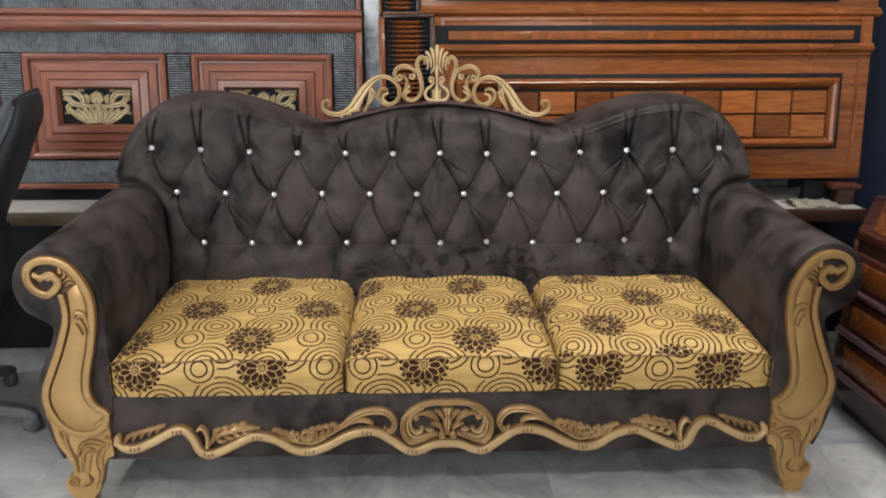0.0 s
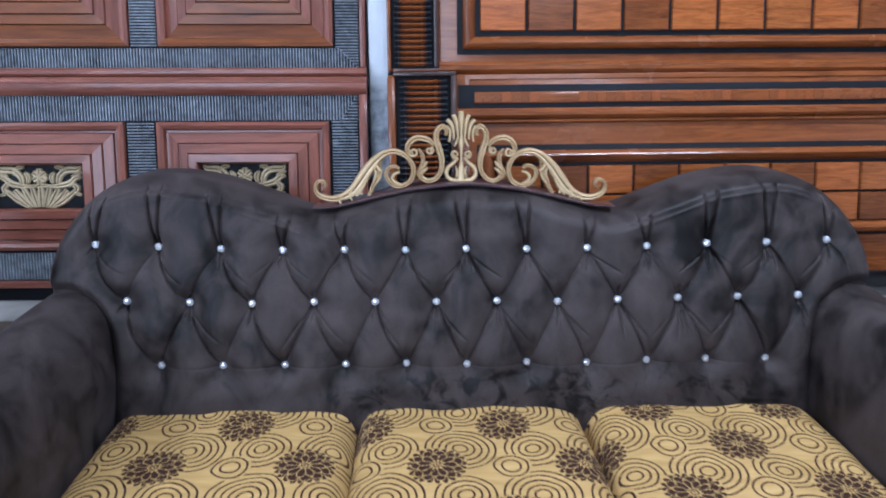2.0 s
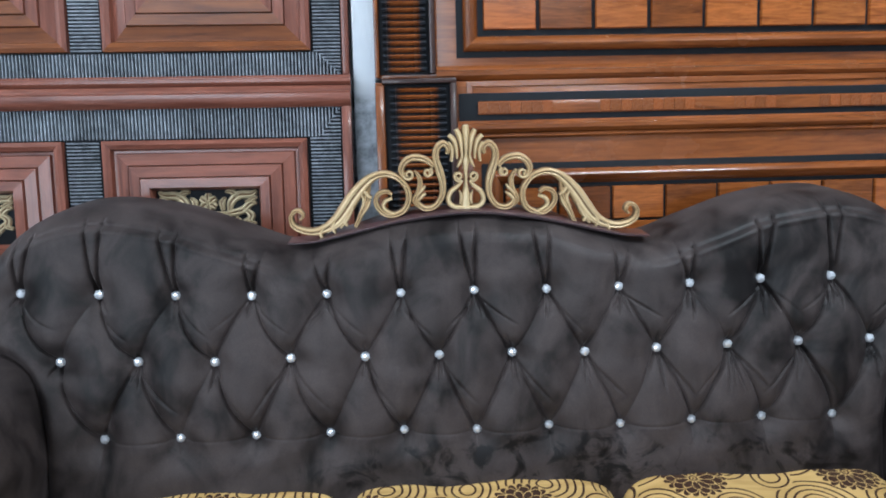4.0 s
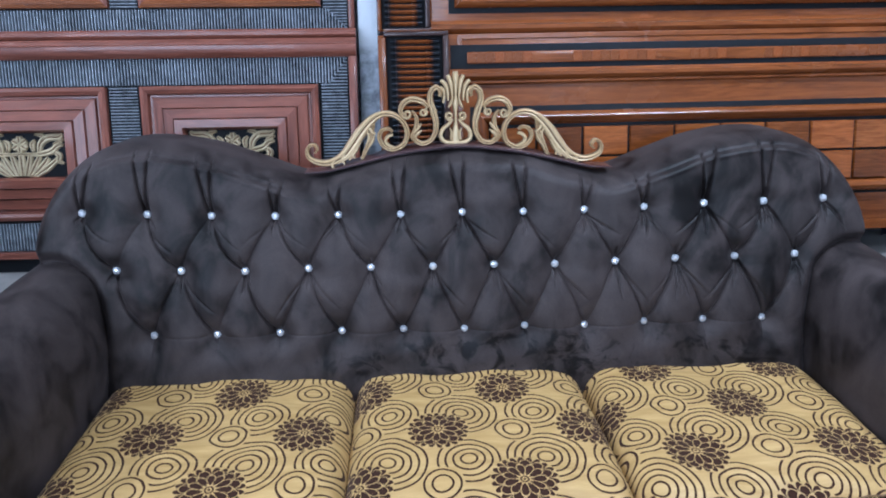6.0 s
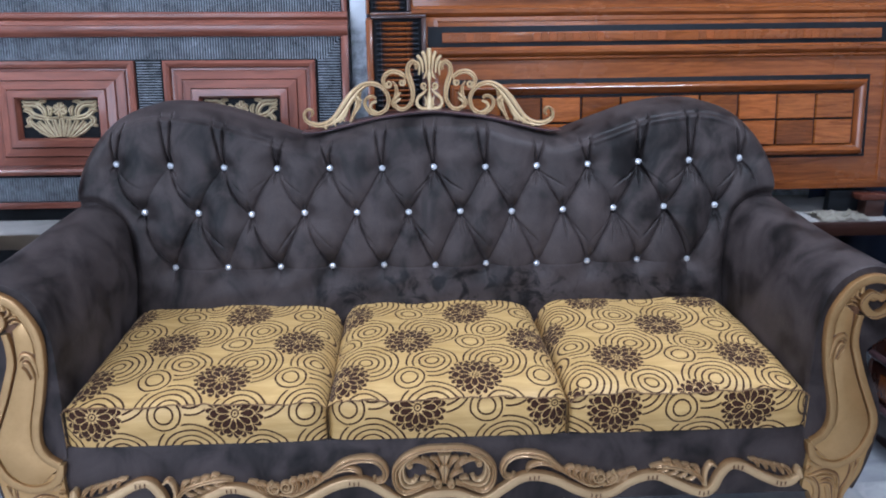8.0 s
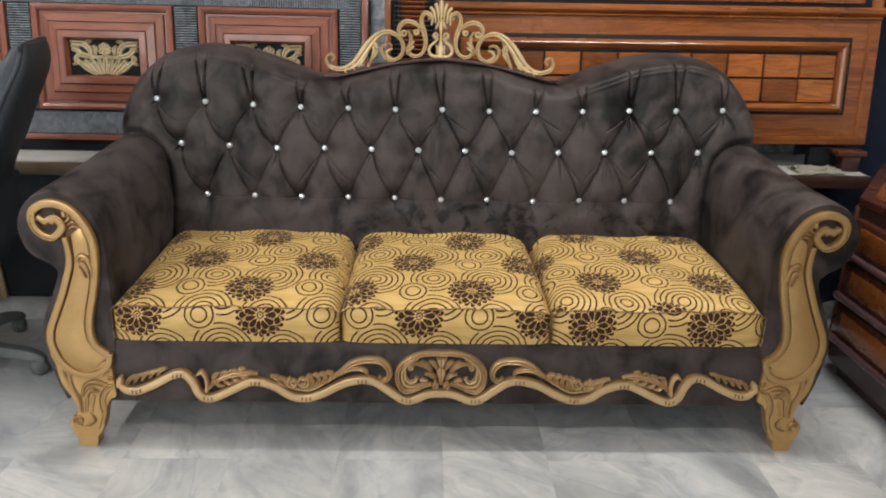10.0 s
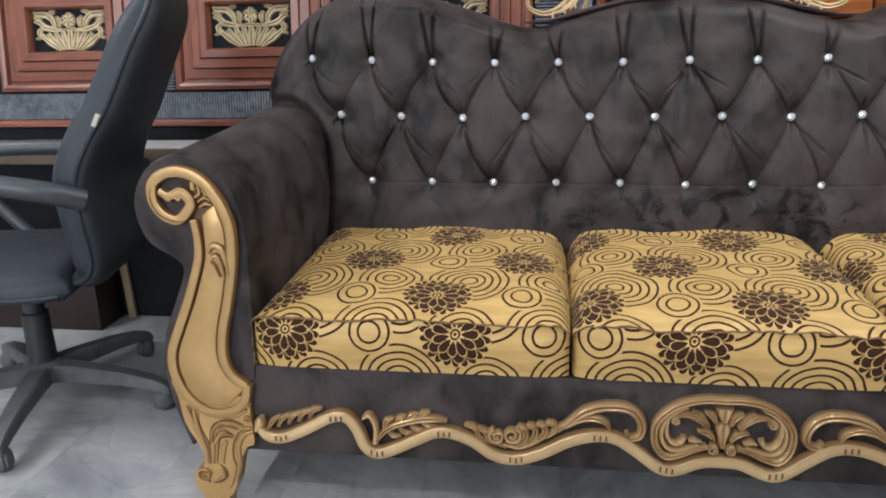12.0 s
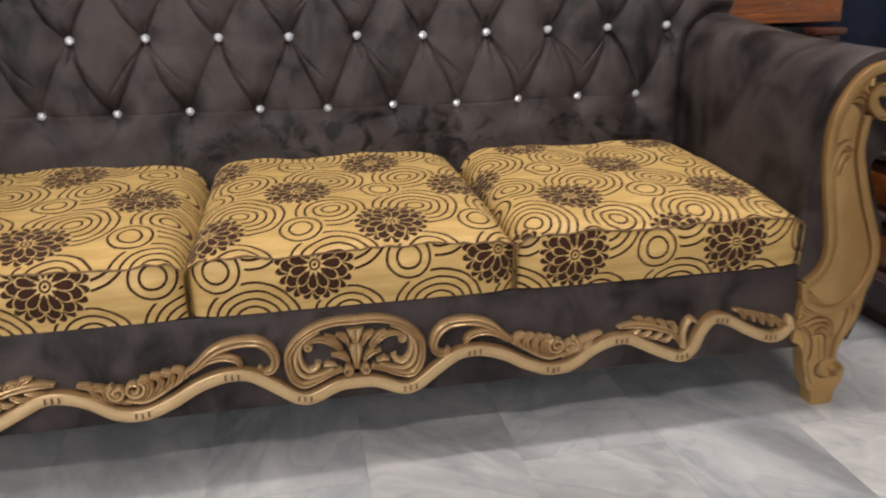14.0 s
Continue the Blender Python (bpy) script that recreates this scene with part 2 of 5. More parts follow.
def old_plaster():
    """Pale blue-grey paint over plaster, flaked and dark with damp below breast height."""
    m, t, b = material("pale_blue_wall_paint", 0.8)
    geo, sep = t.nodes.new("ShaderNodeNewGeometry"), t.nodes.new("ShaderNodeSeparateXYZ")
    t.links.new(geo.outputs["Position"], sep.inputs[0])
    flake, wide = noisy(t, geo.outputs["Position"], 26.0, 5.0, 0.65), noisy(t, geo.outputs["Position"], 4.0, 3.0)
    paint = ramp(t, wide, [(0.3, (0.66, 0.70, 0.75)), (0.7, (0.80, 0.83, 0.86))])
    bare = ramp(t, flake, [(0.34, (0.18, 0.19, 0.21)), (0.5, (0.40, 0.43, 0.47)), (0.66, (0.60, 0.64, 0.69))])
    low = ramp(t, (Val(t, sep.outputs["Z"]) * 0.5 + (Val(t, wide) - 0.5) * 0.03).sock, [(0.635, (1, 1, 1)), (0.645, (0, 0, 0))])
    t.links.new(blend(t, low, paint, bare), b.inputs["Base Color"])
    relief(t, b, flake, 0.3, 0.002)
    return m


OLD_WALL = old_plaster()
PLASTER = plain("grey_blue_plaster", (0.55, 0.58, 0.60), 0.85, scale=7, amount=0.3, bump=0.3)
CEILING = plain("white_ceiling_paint", (0.75, 0.74, 0.72), 0.9, scale=5, amount=0.06)
STAND_WOOD = plain("black_red_stand", (0.020, 0.008, 0.007), 0.45, scale=20)
SHELF = plain("dusty_grey_board", (0.31, 0.295, 0.275), 0.7, scale=12, amount=0.25)
BLACK_PLASTIC = plain("black_plastic", (0.018, 0.019, 0.021), 0.45, scale=80, amount=0.2)
BASE_PLASTIC = plain("dusty_black_plastic", (0.075, 0.078, 0.08), 0.6, scale=25, amount=0.45)
COVER = plain("black_back_cover", (0.022, 0.025, 0.029), 0.6, scale=90, amount=0.3, bump=0.2, spec=0.3)
ARM_PLASTIC = plain("dark_grey_plastic", (0.036, 0.041, 0.047), 0.42, scale=50, amount=0.3)
LEATHER = plain("worn_black_leatherette", (0.022, 0.026, 0.033), 0.5, scale=120, amount=0.3, bump=0.25, spec=0.3)
NAVY = plain("navy_cloth", (0.010, 0.018, 0.045), 0.8, scale=14, amount=0.5)
PAPER = plain("crumpled_paper", (0.42, 0.39, 0.32), 0.8, scale=25, amount=0.2)
BEIGE = plain("pale_raw_wood", (0.27, 0.195, 0.11), 0.6, scale=15)
BEIGE_DARK = plain("brown_edge_wood", (0.115, 0.085, 0.055), 0.6, scale=15)
GLOW, _t, _b = material("lit_tube")
_b.inputs["Emission Color"].default_value, _b.inputs["Emission Strength"].default_value = (1, 0.96, 0.9, 1), 12.0


def gold_paint(name, lo, hi, rough=0.31, metal=0.45):
    m, t, b = material(name, rough, metal)
    vec = coords(t, (1, 1, 1))
    big, small = noisy(t, vec, 7.0, 4.0, 0.65), noisy(t, vec, 120.0, 3.0)
    col = ramp(t, big, [(0.3, lo), (0.7, hi)])
    col = blend(t, 0.14, col, ramp(t, small, [(0.32, (0.62, 0.55, 0.48)), (0.5, (1, 1, 1))]), "MULTIPLY")
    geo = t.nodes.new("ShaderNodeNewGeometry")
    # creases browned and ridges lightened, shade put into the paint along with antique glaze
    crease_shade = ramp(t, geo.outputs["Pointiness"], [(0.40, (0.55, 0.38, 0.25)), (0.48, (1, 1, 1)), (0.58, (1.15, 1.12, 1.05))])
    t.links.new(blend(t, 1.0, col, crease_shade, "MULTIPLY"), b.inputs["Base Color"])
    spread(t, b, big, rough - 0.04, rough + 0.07)
    relief(t, b, small, 0.025, 0.0006)
    return m


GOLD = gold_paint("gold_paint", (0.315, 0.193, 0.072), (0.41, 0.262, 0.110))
# same gold as the arms, lightened to carry the highlights on the apron
APRON_GOLD = gold_paint("gold_paint_lit", (0.43, 0.292, 0.142), (0.54, 0.384, 0.198), 0.28, 0.34)
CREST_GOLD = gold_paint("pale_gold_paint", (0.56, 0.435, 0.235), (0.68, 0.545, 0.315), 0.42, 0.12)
# antique glaze of the channels, also the painted shade on carving walls
GLAZE_SHADE = plain("brown_glaze_and_edge_shade", (0.21, 0.128, 0.060), 0.5, 0.1, scale=90, amount=0.4)
# brown of painted grooves, also of raised strips that imitate their shade
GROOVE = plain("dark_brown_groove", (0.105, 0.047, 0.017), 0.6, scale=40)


def velvet():
    """Dense brown pile: brushed one way it shines grey-brown, brushed the other way it goes nearly black."""
    m, t, b = material("brown_velvet", 0.6, sheen=0.5, spec=0.21)
    vec = coords(t, (1, 1, 1))
    zone, smear = noisy(t, vec, 2.4, 2.0), noisy(t, coords(t, (1.1, 1.0, 0.8)), 9.0, 3.0, 0.6, 0.7)
    pile, streak = noisy(t, vec, 520.0, 2.0), noisy(t, coords(t, (3.0, 3.0, 1.0)), 14.0, 4.0, 0.6, 0.8)
    sep = t.nodes.new("ShaderNodeSeparateXYZ")
    t.links.new(vec, sep.inputs[0])
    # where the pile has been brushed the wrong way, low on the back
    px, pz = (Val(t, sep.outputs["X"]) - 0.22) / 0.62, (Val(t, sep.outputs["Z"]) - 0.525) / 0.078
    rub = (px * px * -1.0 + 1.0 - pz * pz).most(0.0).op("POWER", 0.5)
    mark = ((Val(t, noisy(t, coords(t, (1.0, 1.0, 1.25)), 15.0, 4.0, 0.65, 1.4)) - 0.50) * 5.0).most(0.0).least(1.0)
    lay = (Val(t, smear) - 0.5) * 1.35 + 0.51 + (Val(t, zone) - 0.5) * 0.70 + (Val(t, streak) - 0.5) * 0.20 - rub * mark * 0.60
    up = ramp(t, lay.sock, [(0.22, (0.0, 0.0, 0.0)), (0.40, (0.36, 0.36, 0.36)), (0.56, (0.70, 0.70, 0.70)), (0.80, (1, 1, 1))])
    col = blend(t, up, (0.0056, 0.0042, 0.0040), (0.055, 0.0428, 0.0402))
    col = blend(t, 0.5, col, ramp(t, pile, [(0.3, (0.55, 0.55, 0.55)), (0.7, (1.35, 1.35, 1.35))]), "MULTIPLY")
    t.links.new(col, b.inputs["Base Color"])
    b.inputs["Sheen Roughness"].default_value = 0.42
    b.inputs["Sheen Tint"].default_value = (0.76, 0.69, 0.70, 1)
    spread(t, b, up, 0.0, 0.06, "Sheen Weight")
    spread(t, b, up, 0.50, 0.62)
    relief(t, b, (Val(t, pile) * 0.6 + Val(t, streak) * 0.9).sock, 0.22, 0.0012)
    return m


VELVET = velvet()

DU, DV = 0.330, 0.345


def brocade():
    """Gold cloth woven with dark brown daisies and rippling rings; the coordinates are metres on the cloth."""
    m, t, b = material("gold_floral_brocade", 0.55, sheen=0.0, spec=0.35)
    uv, sep = t.nodes.new("ShaderNodeUVMap"), t.nodes.new("ShaderNodeSeparateXYZ")
    t.links.new(uv.outputs["UV"], sep.inputs[0])
    wob = noisy(t, uv.outputs["UV"], 14.0, 2.0)
    shift = (Val(t, wob) - 0.5) * 0.008
    u, v = Val(t, sep.outputs["X"]) + shift, Val(t, sep.outputs["Y"]) + shift

    def near(ou, ov):
        spots = []
        for hu, hv in ((0.0, 0.0), (DU / 2, DV / 2)):
            a = (u - (ou + hu)).op("WRAP", DU / 2, -DU / 2)
            c = (v - (ov + hv)).op("WRAP", DV / 2, -DV / 2)
            spots.append((a, c, (a * a + c * c).op("SQRT")))
        (a0, c0, r0), (a1, c1, r1) = spots
        pick = r0.lt(r1)
        return a1 + (a0 - a1) * pick, c1 + (c0 - c1) * pick, r0.least(r1)

    def rings(r, radii, half=0.0024):
        d = None
        for q in radii:
            e = (r - q).size()
            d = e if d is None else d.least(e)
        return d.lt(half)

    fx, fy, fr = near(0, 0)
    ang = fy.op("ARCTAN2", fx)

    def petals(count, off, ra, rb, fill, grow=0.0):
        step = math.pi / count
        a = (ang + off).op("WRAP", step, -step)
        q = ((fr - ra) / (rb - ra)).most(0.0).least(1.0)
        shape = (q * math.pi).op("SINE").op("POWER", 0.42)
        inside = a.size().lt(shape * (step * fill) + grow)
        return inside * fr.gt(ra) * fr.lt(rb)

    inner = petals(11, 0.0, 0.0115, 0.043, 0.88)
    inner_edge = petals(11, 0.0, 0.010, 0.0455, 1.0)
    middle = petals(11, math.pi / 11, 0.018, 0.058, 0.89)
    middle_edge = petals(11, math.pi / 11, 0.018, 0.0600, 0.98)
    outer = petals(22, math.pi / 22, 0.034, 0.068, 0.92)
    eye = (fr - 0.0078).size().lt(0.0018).most(fr.lt(0.0030))
    free = inner_edge * -1.0 + 1.0
    flower = inner.most(middle * free).most(outer * free * (middle_edge * -1.0 + 1.0)).most(eye)
    in_flower = fr.lt(0.069)
    _, _, sr = near(DU / 2, 0.0)
    in_small = sr.lt(0.046)
    _, _, er = near(0.058, -0.108)
    in_eye = er.lt(0.076)
    _, _, hr = near(0.055, 0.068)
    four = (0.017, 0.033, 0.049, 0.065)
    low = rings(hr, (0.017, 0.033, 0.049, 0.065, 0.081)) * hr.lt(0.085)
    mask = low + (rings(er, four) - low) * in_eye
    mask = mask + (rings(sr, (0.021, 0.038)) - mask) * in_small
    mask = mask + (flower - mask) * in_flower
    weave, slub = noisy(t, coords(t, (1, 1, 1), "UV"), 420.0, 2.0), noisy(t, coords(t, (3, 18, 1), "UV"), 3.0, 3.0)
    ground = ramp(t, slub, [(0.3, (0.385, 0.240, 0.073)), (0.7, (0.530, 0.352, 0.130))])
    ground = blend(t, 0.3, ground, ramp(t, weave, [(0.3, (0.75, 0.73, 0.7)), (0.7, (1.1, 1.1, 1.1))]), "MULTIPLY")
    pile = ramp(t, weave, [(0.3, (0.020, 0.008, 0.0045)), (0.7, (0.046, 0.020, 0.012))])
    t.links.new(blend(t, mask.sock, ground, pile), b.inputs["Base Color"])
    rough = mask * 0.35 + 0.48
    t.links.new(rough.sock, b.inputs["Roughness"])
    t.links.new((mask * 0.13).sock, b.inputs["Sheen Weight"])
    b.inputs["Sheen Roughness"].default_value = 0.5
    b.inputs["Sheen Tint"].default_value = (0.85, 0.66, 0.52, 1)
    t.links.new((mask * -0.28 + 0.35).sock, b.inputs["Specular IOR Level"])
    hgt = mask * 0.8 + Val(t, weave) * 0.25
    relief(t, b, hgt.sock, 0.35, 0.0012)
    return m


BROCADE = brocade()


def marble():
    m, t, b = material("grey_marble_tile", 0.22, coat=0.15)
    info, geo = t.nodes.new("ShaderNodeObjectInfo"), t.nodes.new("ShaderNodeNewGeometry")
    vec = geo.outputs["Position"]
    add, mul = t.nodes.new("ShaderNodeVectorMath"), t.nodes.new("ShaderNodeVectorMath")
    mul.operation = "SCALE"
    mul.inputs[0].default_value = (0.11, 0.17, 0.0)
    t.links.new(info.outputs["Random"], mul.inputs["Scale"])
    t.links.new(vec, add.inputs[0])
    t.links.new(mul.outputs[0], add.inputs[1])
    v = add.outputs[0]
    # every tile was cut and laid its own way round
    turn, angle = t.nodes.new("ShaderNodeVectorRotate"), t.nodes.new("ShaderNodeMath")
    turn.rotation_type, angle.operation = "Z_AXIS", "MULTIPLY"
    angle.inputs[1].default_value = 6.0
    t.links.new(info.outputs["Random"], angle.inputs[0])
    t.links.new(v, turn.inputs["Vector"])
    t.links.new(angle.outputs[0], turn.inputs["Angle"])
    slant = t.nodes.new("ShaderNodeMapping")
    slant.inputs["Scale"].default_value = (1.0, 1.9, 1.0)
    t.links.new(turn.outputs["Vector"], slant.inputs["Vector"])
    v = slant.outputs["Vector"]
    cloud, vein, fine = noisy(t, v, 3.2, 4.0, 0.5, 0.9), noisy(t, v, 2.2, 3.0, 0.5, 1.6), noisy(t, v, 60.0, 3.0)
    col = ramp(t, cloud, [(0.28, (0.225, 0.232, 0.24)), (0.46, (0.335, 0.342, 0.35)), (0.62, (0.425, 0.428, 0.43)), (0.8, (0.53, 0.528, 0.52))])
    line = ramp(t, vein, [(0.42, (1, 1, 1)), (0.485, (0.84, 0.85, 0.87)), (0.52, (1.10, 1.10, 1.10)), (0.60, (1, 1, 1))])
    col = blend(t, 0.65, col, line, "MULTIPLY")
    tone = ramp(t, info.outputs["Random"], [(0.0, (0.88, 0.89, 0.91)), (0.35, (1.0, 0.985, 0.965)), (0.7, (1.04, 1.015, 0.985)), (1.0, (0.95, 0.945, 0.94))])
    col = blend(t, 1.0, col, tone, "MULTIPLY")
    speck = noisy(t, v, 18.0, 6.0, 0.65, 0.6)
    col = blend(t, 0.75, col, ramp(t, speck, [(0.30, (0.78, 0.80, 0.84)), (0.45, (1.0, 0.99, 0.97)), (0.58, (1.02, 1.0, 0.98)), (0.72, (1.16, 1.15, 1.15))]), "MULTIPLY")
    stain = noisy(t, vec, 11.0, 5.0, 0.7)
    col = blend(t, 0.5, col, ramp(t, stain, [(0.28, (0.50, 0.47, 0.43)), (0.36, (1, 1, 1))]), "MULTIPLY")
    t.links.new(col, b.inputs["Base Color"])
    spread(t, b, stain, 0.22, 0.40)
    relief(t, b, fine, 0.03, 0.0005)
    return m


MARBLE = marble()
GROUT = plain("grey_grout", (0.40, 0.40, 0.395), 0.9, scale=60)
CRYSTAL, _t, _b = material("cut_crystal", 0.08)
_b.inputs["Base Color"].default_value = (0.74, 0.76, 0.80, 1)
_b.inputs["Metallic"].default_value = 0.55
_b.inputs["Coat Weight"].default_value = 1.0

# ---- the room ----
X0, X1, Y0, Y1, ZC = -3.2, 3.1, -3.4, 1.16, 3.0
tagged(part("floor", box((X0, Y0, -0.10), (X1, Y1, -0.004)), GROUT), "grey marble tiled showroom floor with grout joints", "floor", kind="structure")
FLOOR = bpy.data.objects["floor"]
for nm, lo, hi in (("wall_north", (X0, Y1, 0), (X1, Y1 + 0.15, ZC)), 
                   ("wall_west", (X0 - 0.15, Y0 - 0.15, 0), (X0, Y1 + 0.15, ZC)), ("wall_east", (X1, Y0 - 0.15, 0), (X1 + 0.15, Y1 + 0.15, ZC))):
    tagged(part(nm, box(lo, hi), OLD_WALL if nm == "wall_north" else PLASTER), "patchy grey blue plastered showroom wall", "wall", kind="structure")
# added strip that brings the wall forward so the gap catches light
tagged(part("wall_gap_strip", box((-0.262, 1.035, 0.66), (-0.208, 1.158, ZC - 0.001)), OLD_WALL), "added pale plaster strip that brightens the gap between bed boards", "wall", kind="structure")
bm = box((X0, Y0 - 0.15, 0), (-3.05, Y0, ZC))
for lo, hi in (((-0.95, Y0 - 0.15, 0), (X1, Y0, ZC)), ((-3.05, Y0 - 0.15, 0), (-0.95, Y0, 0.45)), ((-3.05, Y0 - 0.15, 2.65), (-0.95, Y0, ZC))):
    add_box(bm, lo, hi)
tagged(part("wall_south", bm, PLASTER), "unseen plastered wall behind the camera, open for the fill light", "wall", kind="structure")
# unseen window added around the fill light
WIN = thing("added_window", "unseen added window opening around the front fill light", "window", kind="structure")
for lo, hi in (((-3.05, Y0 - 0.10, 0.45), (-0.95, Y0 - 0.04, 0.50)), ((-3.05, Y0 - 0.10, 2.60), (-0.95, Y0 - 0.04, 2.65)), ((-3.05, Y0 - 0.10, 0.501), (-3.0, Y0 - 0.04, 2.599)), ((-1.0, Y0 - 0.10, 0.501), (-0.95, Y0 - 0.04, 2.599)), ((-2.025, Y0 - 0.10, 0.501), (-1.975, Y0 - 0.04, 2.599))):
    part("added_window_frame", box(lo, hi, 0.004), EBONY, WIN)
tagged(part("ceiling", box((X0 - 0.15, Y0 - 0.15, ZC), (X1 + 0.15, Y1 + 0.15, ZC + 0.12)), CEILING), "plain white painted ceiling", "ceiling", kind="structure")
for lx, ly, watts, deep in LAMPS:
    fix = thing("ceiling_tube_light", "lit white ceiling tube light in a slim batten", "ceiling light", "ceiling tubes", m=pose(lx, ly, ZC, 0, 0, 90 if deep else 0))
    part("batten", box((-0.62, -0.035, -0.05), (0.62, 0.035, 0.0), 0.006), CEILING, fix)
    bm = tube(bmesh.new(), [(-0.58, 0, -0.075), (0, 0, -0.075), (0.58, 0, -0.075)], 0.014, 2, 12)
    part("tube", bm, GLOW, fix, "glowing white tube")
    for sx in (-0.6, 0.6):
        part("end_cap", box((sx - 0.02, -0.02, -0.092), (sx + 0.02, 0.02, -0.048), 0.004), CEILING, fix)

# ---- the sofa ----
SOFA = thing("sofa", "brown velvet three-seat sofa with gold carved trim and tufted back", "sofa")

# seat frame, skirt
part("seat_frame", box((-0.95, 0.0, 0.142), (0.95, 0.62, 0.335), 0.004, 2), VELVET, SOFA, "brown velvet covered seat rail")
part("underside", box((-0.93, 0.03, 0.130), (0.93, 0.70, 0.1415)), EBONY, SOFA)
for rx in (-0.98, 0.98):
    bm = bmesh.new()
    lathe(bm, [(0.02, 0.0), (0.024, 0.01), (0.028, 0.06), (0.032, 0.14)], 12, pose(rx, 0.68, 0))
    part("rear_leg", bm, DARK_WOOD, SOFA, "plain dark rear leg")

# tufted back
TOP = spline([(0, 1.040), (0.15, 1.030), (0.28, 0.992), (0.385, 0.972), (0.50, 1.008), (0.63, 1.050), (0.76, 1.070), (0.86, 1.062), (0.945, 1.022), (1.01, 0.950), (1.048, 0.860), (1.058, 0.76), (1.06, 0.66)], 10)
BUTTONS = []
for row, (count, zc, zend) in enumerate(((13, 0.887, 0.906), (12, 0.757, 0.772), (11, 0.598, 0.614))):
    for k in range(count):
        bx = (k - (count - 1) / 2) * 0.1546 + 0.0012
        BUTTONS.append((row, bx, zc + (zend - zc) * (abs(bx) / 0.93) ** 2.2 + random.uniform(-0.003, 0.003)))


def top_z(x):
    return np.interp(np.abs(x), TOP[:, 0], TOP[:, 1])


def back_y(x, z):
    """The back's own lean, before the padding."""
    return 0.508 + 0.02 * np.clip((z - 0.45) / 0.3, 0, 1) + 0.32 * 0.05 * np.log1p(np.exp((z - 0.74) / 0.05)) + 0.03 * np.abs(x) ** 2 * -0.4


